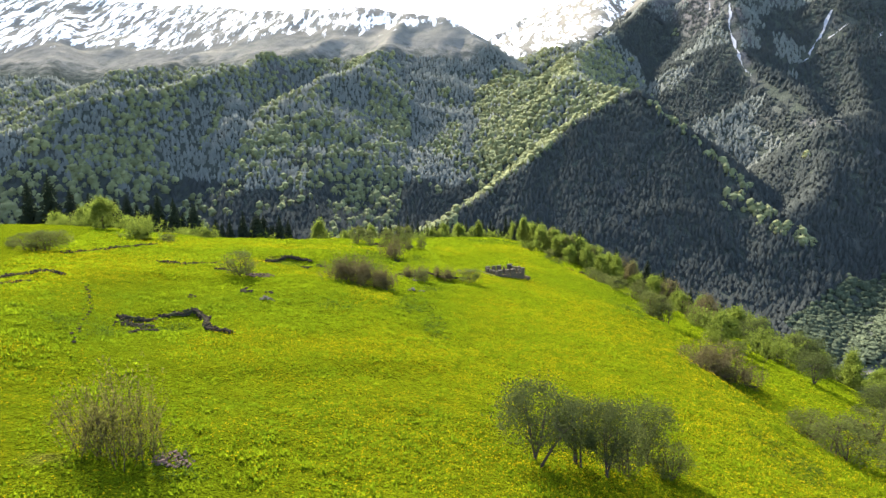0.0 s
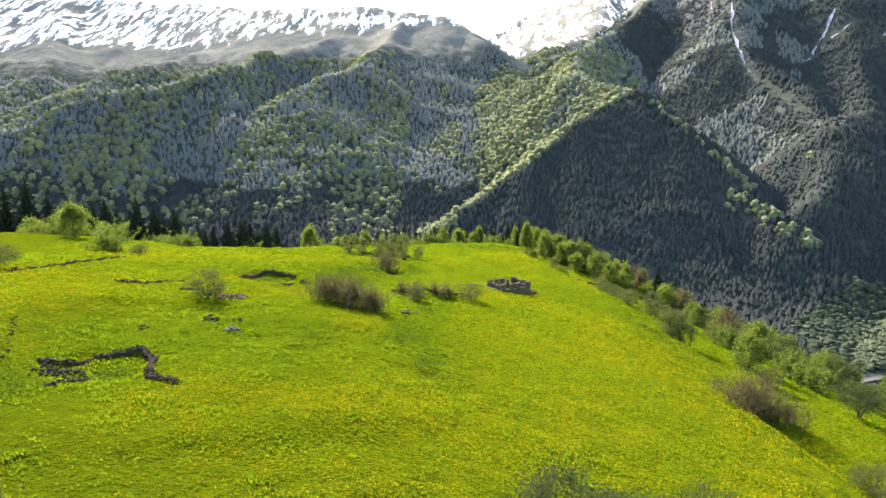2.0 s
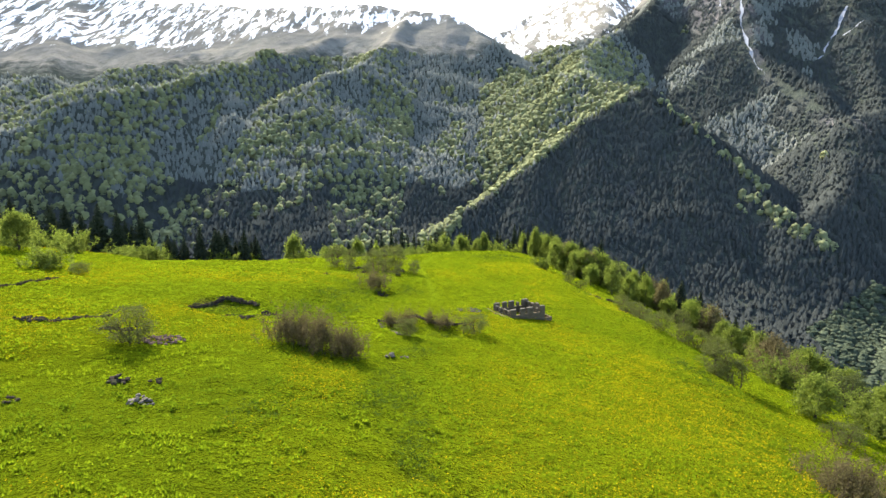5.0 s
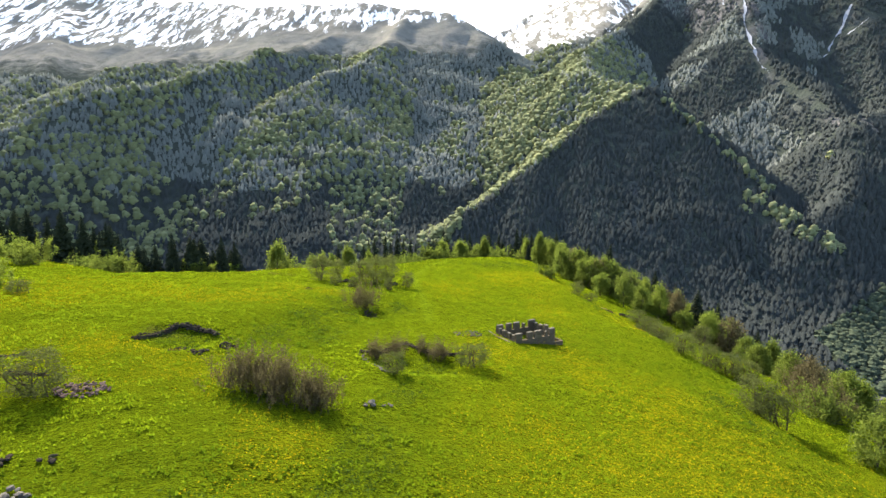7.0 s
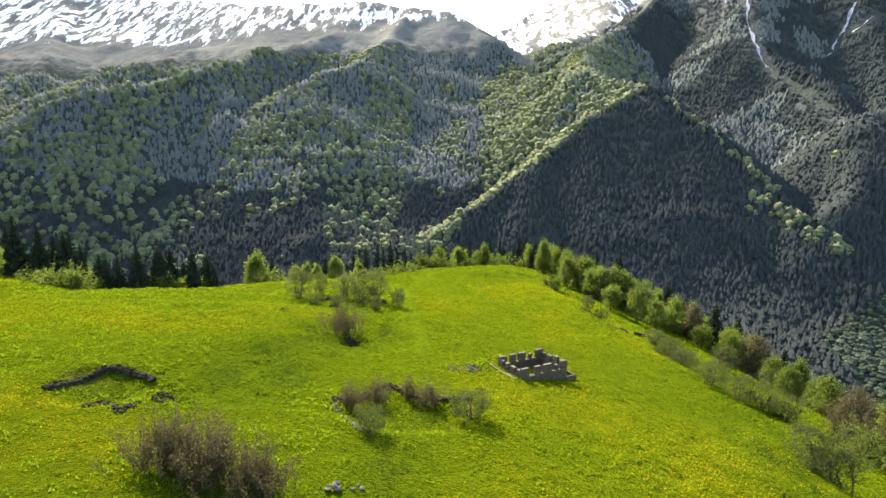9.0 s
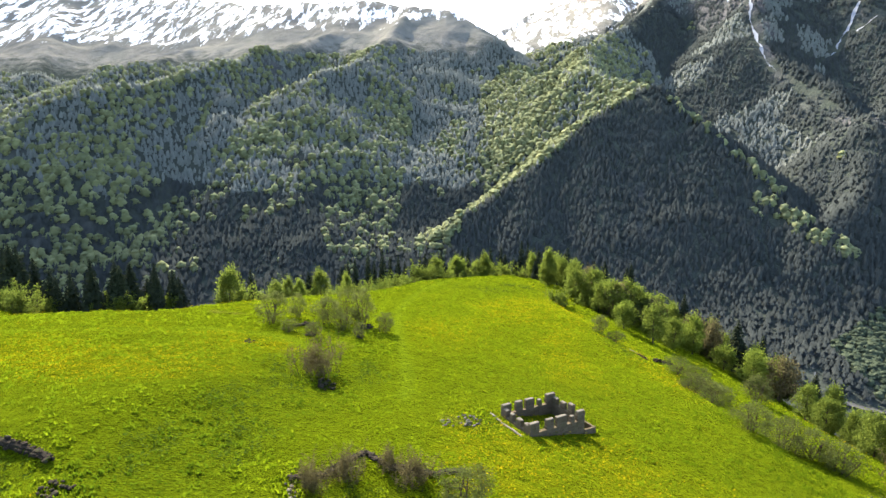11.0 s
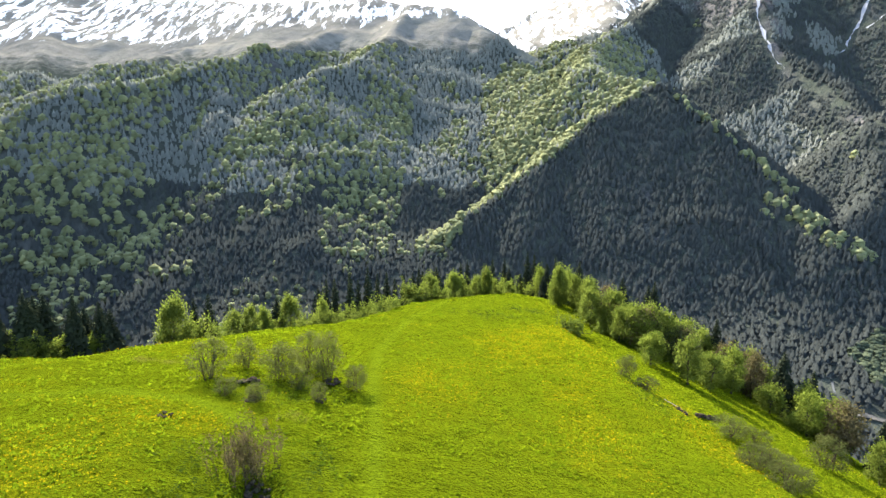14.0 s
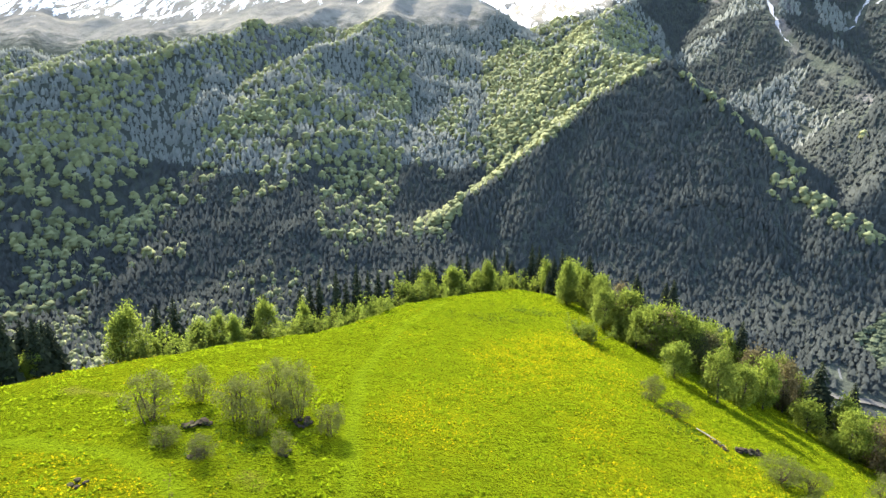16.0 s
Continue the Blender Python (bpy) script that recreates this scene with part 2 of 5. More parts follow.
# spurs and ranges: points along each crest (x, y, z), and how steeply their sides fall
RIDGES = [
    # the middle spur: its sharp edge climbs from the valley to the brown dome, which falls again towards the notch
    (0.70, [(-300, 640, -158), (-289, 680, -131), (-280, 752, -97), (-267, 832, -48), (-253, 900, 5), (-251, 970, 57), (-235, 1060, 121), (-166, 1190, 165), (-128, 1400, 248), (-95, 1620, 358)]),
    (0.75, [(-91, 1640, 366), (12, 1580, 348), (78, 1480, 280), (140, 1360, 190), (114, 1200, 80), (78, 1060, 4)]),
    (0.62, [(-166, 1190, 165), (-40, 1080, 60), (-10, 960, -30), (-60, 800, -120)]),
    (0.55, [(-205, 960, 20), (-165, 820, -48), (-150, 720, -96)]),
    # the dark spur and its crest up to the snow
    (0.85, [(420, 590, -130), (385, 670, -72), (356, 762, -18), (322, 830, 36), (285, 900, 84), (235, 1040, 128), (274, 1240, 205), (393, 1420, 275), (500, 1520, 345)]),
    (0.80, [(235, 1040, 128), (180, 1120, 130), (132, 1240, 152), (192, 1270, 174), (274, 1330, 214)]),
    (0.70, [(285, 900, 66), (250, 790, -24), (225, 690, -96), (205, 600, -172)]),
    (0.70, [(160, 830, 2), (125, 740, -90), (95, 640, -178)]),
    (1.10, [(500, 1520, 345), (640, 1720, 520), (1000, 1900, 740)]),
    (0.85, [(285, 900, 90), (200, 862, 44), (110, 800, -16), (28, 745, -70), (-12, 690, -118), (-20, 640, -165)]),
    (0.99, [(390, 600, -122), (400, 670, -72), (470, 720, -42), (560, 850, 33), (600, 1000, 108), (585, 1180, 193), (640, 1330, 318), (700, 1500, 468)]),
    (0.80, [(560, 850, 45), (690, 960, 70), (800, 1200, 240), (900, 1400, 420)]),
    (0.75, [(330, 440, -182), (420, 500, -142), (560, 560, -82), (800, 650, -2), (1200, 800, 128)]),
    # the long spur on the sunny side, with one rib down to the valley
    (0.95, [(-224, 1640, 330), (-303, 1450, 262), (-361, 1250, 197), (-395, 1080, 138), (-457, 960, 95), (-494, 905, 85), (-547, 880, 69), (-607, 850, 36), (-700, 800, 5), (-900, 740, -60)]),
    (0.80, [(-395, 1080, 138), (-335, 960, 55), (-362, 860, -28), (-396, 780, -97), (-420, 700, -168)]),
    (0.62, [(-1100, 1060, -40), (-903, 1150, 34), (-863, 1250, 83), (-752, 1400, 190), (-707, 1450, 206), (-623, 1750, 322)]),
    # the snowy ranges behind
    (0.63, [(-2600, 2300, 488), (-1700, 2250, 568), (-1250, 2300, 568), (-800, 2150, 508), (-450, 1850, 430), (-210, 1720, 398), (-91, 1640, 366)]),
    (0.53, [(-1340, 2200, 540), (-1150, 1800, 330), (-1000, 1500, 190)]),
    (0.75, [(100, 2300, 380), (230, 2450, 480), (400, 2650, 600), (700, 2500, 760), (1000, 2300, 800)]),
    (0.58, [(700, 2400, 740), (450, 1800, 380), (300, 1650, 240)]),
    (0.87, [(900, 1400, 420), (1000, 1700, 650), (1500, 1900, 800), (2500, 2100, 900)]),
    (0.80, [(640, 1330, 306), (1000, 1700, 626)]),
]


def ridge_field(x, y):
    flat = np.stack([x.ravel(), y.ravel()], -1)
    best = np.full(len(flat), -250.0)
    for slope, line in RIDGES:
        own = np.full(len(flat), -900.0)
        for a, b in zip(line, line[1:]):
            a, b = np.array(a, float), np.array(b, float)
            ab = b[:2] - a[:2]
            s = np.clip(((flat - a[:2]) @ ab) / (ab @ ab), 0, 1)
            off = flat - a[:2] - s[:, None] * ab
            dist = np.sqrt((off**2).sum(1) + 150.0) - 12.0
            own = np.maximum(own, a[2] + s * (b[2] - a[2]) - slope * dist + 0.00012 * dist**2)
        hi, lo = np.maximum(best, own), np.minimum(best, own)
        best = hi + 4.0 * np.log1p(np.exp(np.clip((lo - hi) / 4.0, -40, 0)))
    return best.reshape(x.shape)


def waves(x, y, size, octaves=4, seed=0, gain=0.5):
    """Cheap value noise on numpy arrays, about -1 to 1."""
    out, amp, total = np.zeros_like(x, dtype=float), 1.0, 0.0
    for o in range(octaves):
        rng = np.random.RandomState(seed * 31 + o)
        table = rng.uniform(-1, 1, (64, 64))
        fx, fy = x / size + 17.3 * o, y / size + 9.1 * o
        ix, iy = np.floor(fx).astype(int), np.floor(fy).astype(int)
        tx, ty = fx - ix, fy - iy
        tx, ty = tx * tx * (3 - 2 * tx), ty * ty * (3 - 2 * ty)
        p = lambda i, j: table[(ix + i) % 64, (iy + j) % 64]
        out += amp * ((p(0, 0) * (1 - tx) + p(1, 0) * tx) * (1 - ty) + (p(0, 1) * (1 - tx) + p(1, 1) * tx) * ty)
        total, amp, size = total + amp, amp * gain, size / 2
    return out / total


def lumps(x, y):
    """The uneven turf: broad swells, and tussocks where the grass is rank."""
    rank = np.clip(0.55 + 1.1 * waves(x, y, 16, 3, 51), 0.12, 1.0)
    tuft = np.abs(waves(x, y, 2.2, 2, 52)) + 0.5 * np.abs(waves(x, y, 1.1, 1, 53))
    return 0.35 * waves(x, y, 14, 3, 7) + 0.12 * waves(x, y, 3.0, 2, 8) + 0.42 * rank * (0.45 - tuft)


def ground(x, y):
    """The height of the ground at numpy arrays x, y."""
    x, y = np.asarray(x, float), np.asarray(y, float)
    near = hill(x, y) + lumps(x, y)
    low = (y > 212) | (np.abs(x) > 98) | (y < -30)  # the hill itself stands far above the valley
    if not low.all():
        out = near.copy()
        if low.any():
            out[low] = ground(x[low], y[low])
        return out
    rough = np.clip((y - 260) / 200, 0, 1) + np.clip((np.abs(x) - 150) / 200, 0, 1)
    rough = np.clip(rough, 0, 1)
    far = ridge_field(x, y) + rough * (16 * waves(x, y, 200, 5, 3) - 16 * np.abs(waves(x, y, 130, 3, 5)) + 2)
    hi, lo = np.maximum(near, far), np.minimum(near, far)
    return hi + 3.0 * np.log1p(np.exp(np.clip((lo - hi) / 3.0, -40, 0)))


def ground_at(x, y):
    if abs(x) < 100 and y < 215:  # on the hill, far above the valley
        x, y = np.array([float(x)]), np.array([float(y)])
        return float((hill(x, y) + lumps(x, y))[0])
    return float(ground(np.array([float(x)]), np.array([float(y)]))[0])


def lines(lo, hi, step, out_lo, out_hi, grow, most):
    """Even lines from lo to hi, and ever wider ones out to out_lo and out_hi."""
    mid, up, down = list(np.arange(lo, hi + step / 2, step)), [], []
    at, s = hi, step
    while at < out_hi:
        s = min(s * grow, most)
        at += s
        up.append(at)
    at, s = lo, step
    while at > out_lo:
        s = min(s * grow, most)
        at -= s
        down.append(at)
    return np.array(down[::-1] + mid + up)


def mesh_from(name, verts, faces, material, smooth=False, normals=None):
    """A mesh from numpy arrays; faces all have the same number of corners."""
    me = bpy.data.meshes.new(name)
    verts, faces = np.asarray(verts, np.float32), np.asarray(faces, np.int32)
    me.vertices.add(len(verts))
    me.vertices.foreach_set("co", verts.ravel())
    k = faces.shape[1]
    me.loops.add(faces.size)
    me.loops.foreach_set("vertex_index", faces.ravel())
    me.polygons.add(len(faces))
    me.polygons.foreach_set("loop_start", np.arange(0, faces.size, k, dtype=np.int32))
    me.polygons.foreach_set("use_smooth", np.full(len(faces), smooth))
    if material:
        me.materials.append(material)
    me.update(calc_edges=True)
    me.validate()
    if normals is not None:
        me.attributes.new("custom_normal", "FLOAT_VECTOR", "POINT").data.foreach_set("vector", np.asarray(normals, np.float32).ravel())
    return me


# yellow drifts: x, y, reach in x, reach in y, strength (negative: plain grass)
DRIFTS = [
    (-28, 37, 7, 6, 0.5), (0, 36, 24, 9, 0.35), (-42, 66, 5, 7, 1.0), (-38, 71, 4, 4, 0.9), (-50, 80, 9, 6, 0.8), (-20, 46, 5, 2.5, 0.6), (-11, 51, 6, 3, 0.8), (-2, 53, 5, 4, 0.9), (-10, 75, 3.5, 4.5, 1.1),
    (8, 108, 5, 8, 0.6), (10, 82, 7, 8, 0.6), (19, 109, 5, 9, 0.7), (28, 84, 4.5, 11, 0.9), (29, 68, 4, 9, 1.1), (28, 51, 4, 8, 1.0), (27, 98, 4, 8, 0.8), (35, 143, 3, 14, 0.8),
    (22, 87, 5, 8, 0.6), (-29, 91, 5, 3, 0.7), (-21, 88, 4, 3, 0.5), (-35, 119, 14, 6, 0.8), (-21, 131, 7, 3, 0.8), (-49, 106, 7, 6, 0.9), (15, 168, 6, 11, 0.9), (20, 142, 5, 12, 0.7),
    (4, 146, 6, 9, 0.7), (-27, 115, 7, 4, 0.7), (25, 176, 6, 18, 0.8), (12, 60, 8, 12, 0.4), (-16, 129, 3, 2, 0.8),
    (-27, 65, 6, 7, -1.0), (-20, 70, 5, 6, -0.9), (-14.5, 58, 5, 4, -0.7), (-20, 37, 8, 5, -0.4), (-2, 87, 2.5, 9, -0.8), (-3.5, 75, 2.5, 8, -1.0), (-29, 45, 6, 5, -0.8), (-17, 73, 5, 5, -0.8),
    (-28, 103, 9, 4, -0.8), (-13, 103, 5, 5, -0.7), (4, 124, 6, 6, -0.5), (-16, 108, 9, 4, -0.8), (-12, 124, 4, 4, -0.7), (-5.8, 123, 3, 6, -0.9), (14, 189, 10, 6, -0.6),
]


def flower_cover(x, y):
    """How much yellow blossom stands at a place, 0 to 1."""
    base = 0.27 + 0.3 * waves(x, y, 30, 3, 21) + 0.4 * waves(x, y, 6, 3, 22)
    base = base - 0.24 * np.clip((y - 75) / 30, 0, 1)
    for cx, cy, rx, ry, much in DRIFTS:
        base = base + 1.15 * much * np.exp(-((x - cx) / rx) ** 2 - ((y - cy) / ry) ** 2)
    return np.clip(base, 0, 1) * np.clip((x + 190) / 60, 0, 1) * (1 - worn_cover(x, y))


def along(x, y, line):
    """How far places lie from a line of (x, y)."""
    best = np.full(np.shape(x), 1e9)
    for (ax, ay), (bx, by) in zip(line, line[1:]):
        dx, dy = bx - ax, by - ay
        s = np.clip(((x - ax) * dx + (y - ay) * dy) / (dx * dx + dy * dy), 0, 1)
        best = np.minimum(best, np.hypot(x - ax - s * dx, y - ay - s * dy))
    return best


TRACKS = [
    [(-1.0, 118), (-1.1, 124), (-1.9, 131), (-3.6, 141), (-4.3, 147.4), (-4.9, 156.4), (-3.9, 167), (-1.5, 182), (4, 200)],
    [(-50, 128), (-34.5, 132), (-29.2, 135.4), (-20.9, 134.6), (-15.3, 131), (-9, 126)],
]


def worn_cover(x, y):
    """Where trodden tracks keep the grass short, 0 to 1."""
    x, y = np.asarray(x, float), np.asarray(y, float)
    d = np.minimum(along(x, y, TRACKS[0]), along(x, y, TRACKS[1])) + 0.3 * waves(x, y, 2.0, 2, 24)
    return np.clip(1.5 - d / 0.7, 0, 1) * 0.75


def bare_cover(x, y):
    """Patches of bare reddish soil, 0 to 1."""
    x, y = np.asarray(x, float), np.asarray(y, float)
    d = np.minimum(np.hypot((x + 29) / 5, (y - 146) / 0.9), np.hypot((x + 9.5) / 1.2, (y - 132) / 1.2))
    for cx, cy, rx, ry in ((-5.5, 101, 1.2, 1.4), (-27.0, 80.8, 2.6, 1.6), (-39.0, 81.6, 2.0, 1.2), (-28.4, 51.4, 2.2, 1.8), (-8.8, 121.0, 1.2, 0.9), (5.2, 113.8, 2.2, 1.2), (-28.6, 97.2, 2.2, 1.3), (-6.0, 101.4, 2.2, 1.5), (40.6, 129.6, 1.2, 3.4), (35.4, 62.0, 0.8, 5.0), (-19.5, 26.4, 1.4, 0.5)):
        d = np.minimum(d, np.hypot((x - cx) / rx, (y - cy) / ry))
    return 0.7 * np.clip(1.0 - d + 1.3 * waves(x, y, 1.4, 3, 25), 0, 1)


# snow left in gullies, and bare strips of scree and cliff: half width, and points down the slope
GULLIES = [
    (7.0, [(633, 1350), (602, 1270), (572, 1165)]), (5.0, [(572, 1165), (566, 1128), (567, 1095)]), (6.0, [(808, 1265), (754, 1215), (698, 1160)]),
    (5.0, [(812, 1216), (770, 1207)]), (5.0, [(850, 1170), (835, 1160)]), (5.0, [(625, 1430), (612, 1400)]),
]
SCREES = [
    (5.0, [(625, 1340), (590, 1200), (567, 1095), (570, 1020), (570, 940), (558, 860), (560, 800), (600, 760)]), (7.0, [(640, 1330), (610, 1200)]),
    (7.0, [(225, 745), (220, 700), (222, 680)]), (5.0, [(262, 690), (264, 655)]), (3.5, [(95, 1120), (86, 980), (60, 860)]), (16.0, [(650, 1080), (640, 960)]),
]
ROAD = [(214, 486), (250, 482), (269, 481), (275, 472), (282, 469), (294, 465), (301, 460), (330, 446), (372, 440)]
STREAM = [(293, 498), (288, 486), (284, 475)]


# darker patches of broad-leaved weeds: x, y, reach in x, reach in y
WEEDS = [
    (-3.5, 76, 2.5, 10), (-2, 88, 2, 7), (-1, 66, 2, 8), (-2.5, 98, 5, 4), (-15.6, 124.4, 3, 1.8), (-8.8, 121.8, 2.5, 2), (-6, 124, 3, 5), (-13, 139, 8, 5), (-12, 66, 3, 2.5),
    (-30, 47, 6, 3), (-26, 53, 4, 3), (14, 189, 9, 4), (7, 115, 3, 1.5), (13, 115.5, 3, 2), (-26, 96, 4, 3), (37, 75, 4, 8), (34, 100, 3, 12), (31, 155, 3, 10), (-13, 82, 5, 2), (-15, 28, 3, 2), (30, 46, 3, 5),
    (-18.6, 103, 3, 6), (-16, 111, 3.5, 6), (-13.5, 119, 3, 6), (-12.5, 105, 3, 5), (20, 196, 9, 5),
]


def weed_cover(x, y):
    """How thick the weeds stand, 0 to 1."""
    x, y = np.asarray(x, float), np.asarray(y, float)
    much = np.zeros(np.shape(x))
    for cx, cy, rx, ry in WEEDS:
        much = np.maximum(much, np.exp(-(((x - cx) / rx) ** 2) - ((y - cy) / ry) ** 2))
    return np.clip(much * 1.5 + 0.8 * waves(x, y, 2.6, 3, 26) - 0.5, 0, 1)


# broad strips of rank grass below the field banks and on the steep side: half width, strength, and a line
RANK = [
    (6.0, 0.9, [(-17.5, 98), (-14.5, 110), (-8.5, 125)]), (9.0, 0.6, [(33, 58), (33, 80), (35, 104), (37, 128)]), (7.0, 0.7, [(-26, 62), (-18, 68), (-10, 70)]),
    (5.0, 0.7, [(-30, 44), (-35, 56), (-37, 66)]), (6.0, 0.5, [(-24, 30), (-10, 36), (8, 40)]), (4.0, 0.6, [(-3, 74), (-1, 92)]), (5.0, 0.5, [(-15, 138), (-9, 133)]),
]


def rank_cover(x, y):
    """How rank and dull the grass is, 0 to 1."""
    x, y = np.asarray(x, float), np.asarray(y, float)
    much = 0.12 + 0.45 * waves(x, y, 24, 3, 61)
    edge = 1.2 * waves(x, y, 5, 3, 62)
    for wide, strong, line in RANK:
        much = np.maximum(much, strong * np.clip(1.6 - (along(x, y, line) + edge) / wide * 1.3, 0, 1))
    return np.clip(much, 0, 1)


def build_ground():
    xs = lines(-75, 72, 0.6, -2900, 2700, 1.09, 18.0)
    ys = lines(14, 232, 0.6, -600, 3100, 1.09, 15.0)
    X, Y = np.meshgrid(xs, ys)
    Z = ground(X, Y)
    nx, ny = len(xs), len(ys)
    i = np.arange(nx * ny).reshape(ny, nx)
    faces = np.stack([i[:-1, :-1], i[:-1, 1:], i[1:, 1:], i[1:, :-1]], -1).reshape(-1, 4)
    me = mesh_from("ground", np.stack([X, Y, Z], -1).reshape(-1, 3), faces, MEADOW, True)
    me.materials.append(MOUNTAIN)
    fx, fy = X.ravel()[faces].mean(1), Y.ravel()[faces].mean(1)
    rim = np.interp(fx, RIM_X, RIM_Y)
    wild = (fy > rim + 18) | (fx > 150 + 0 * fy) | (fx < -170)
    me.polygons.foreach_set("material_index", wild.astype(np.int32))
    gy, gx = np.gradient(Z, ys, xs)
    steep = np.hypot(gx, gy)
    # snow lies high up, most in the hollows and on the shady range at the valley's head
    snow = np.clip((Z - 262 - 40 * waves(X, Y, 300, 3, 11)) / 105, -0.2, 0.49) - 0.45 * np.clip((X - 380) / 150, 0, 1) * np.clip((1800 - Y) / 200, 0, 1)
    snow = np.where(Z > 150, snow, -2)
    rock = np.clip((steep - 0.95) * 3 + waves(X, Y, 50, 3, 13), 0, 1)
    alpine = (Z - 200 - 80 * np.clip((X - 60) / 120, 0, 1) - 95 * np.clip((X - 400) / 80, 0, 1) * np.clip((1800 - Y) / 200, 0, 1)) / 80
    for reach, line in SCREES:
        rock = np.maximum(rock, np.clip(1.5 - along(X, Y, line) / reach + 0.8 * waves(X, Y, 25, 3, 16), 0, 1))
    for name, values in (("snow", snow), ("rock", rock), ("alpine", np.clip(alpine, -1, 2)), ("flowers", flower_cover(X, Y)), ("bare", bare_cover(X, Y)), ("worn", worn_cover(X, Y)), ("weeds", weed_cover(X, Y)), ("rank", rank_cover(X, Y))):
        me.attributes.new(name, "FLOAT", "POINT").data.foreach_set("value", values.ravel().astype(np.float32))
    ob = new("ground", me)
    return tagged(ob, "sloping green meadow with yellow blossom below forested mountains", "ground", kind="structure")


build_ground()


# ------------------------------------------------------------------ far woods
def cone_template(sides, rows):
    """A spire of ragged tiers: unit height, unit radius."""
    v, f = [], []
    for k, (r, z) in enumerate(rows):
        # every ring is turned against the next, which breaks the outline up
        v += [(r * math.cos(6.2832 * s / sides + k), r * math.sin(6.2832 * s / sides + k), z) for s in range(sides)]
    for k in range(len(rows) - 1):
        for s in range(sides):
            a, b = k * sides + s, k * sides + (s + 1) % sides
            f += [(a, b, b + sides), (a, b + sides, a + sides)]
    return np.array(v), np.array(f)


def far_wood(name, places, sizes, shape, material, label, seed, squash=0.25, follow=0.65):
    """One object of many small crowns at places (n x 3), with sizes (n x 2: radius, height)."""
    rng = np.random.RandomState(seed)
    v, f = shape
    n, k = len(places), len(v)
    turn = rng.uniform(0, 6.283, n)
    c, s = np.cos(turn)[:, None], np.sin(turn)[:, None]
    jitter = 1 + squash * rng.uniform(-1, 1, (n, k))
    px = v[None, :, 0] * jitter * sizes[:, :1]
    py = v[None, :, 1] * jitter * sizes[:, :1]
    pz = v[None, :, 2] * (1 + 0.12 * rng.uniform(-1, 1, (n, k))) * sizes[:, 1:]
    out = np.stack([c * px - s * py + places[:, :1], s * px + c * py + places[:, 1:2], pz + places[:, 2:3]], -1)
    faces = (f[None] + (np.arange(n) * k)[:, None, None]).reshape(-1, 3)
    # the shading follows each crown's bulk and the slope that the wood covers
    x, y = places[:, 0], places[:, 1]
    slope = np.stack([(ground(x - 9, y) - ground(x + 9, y)) / 18, (ground(x, y - 9) - ground(x, y + 9)) / 18, np.ones(n)], -1)
    slope /= np.linalg.norm(slope, axis=1)[:, None]
    bulk = np.stack([c * v[:, 0] - s * v[:, 1], s * v[:, 0] + c * v[:, 1], np.broadcast_to(v[:, 2] - 0.35, (n, k))], -1)
    bulk /= np.linalg.norm(bulk, axis=-1)[..., None] + 1e-9
    way = follow * slope[:, None] + (1 - follow) * bulk
    way /= np.linalg.norm(way, axis=-1)[..., None] + 1e-9
    ob = new(name, mesh_from(name, out.reshape(-1, 3), faces, material, True, way.reshape(-1, 3)))
    return tagged(ob, label, "woodland", kind="stuff")


SPIRE = cone_template(5, [(0.95, 0.0), (0.66, 0.48), (0.03, 1.0)])
LUMPY = cone_template(6, [(0.6, 0.0), (1.0, 0.38), (0.72, 0.8), (0.1, 1.0)])
DOME = cone_template(5, [(0.7, 0.0), (1.0, 0.4), (0.72, 0.8), (0.05, 1.0)])


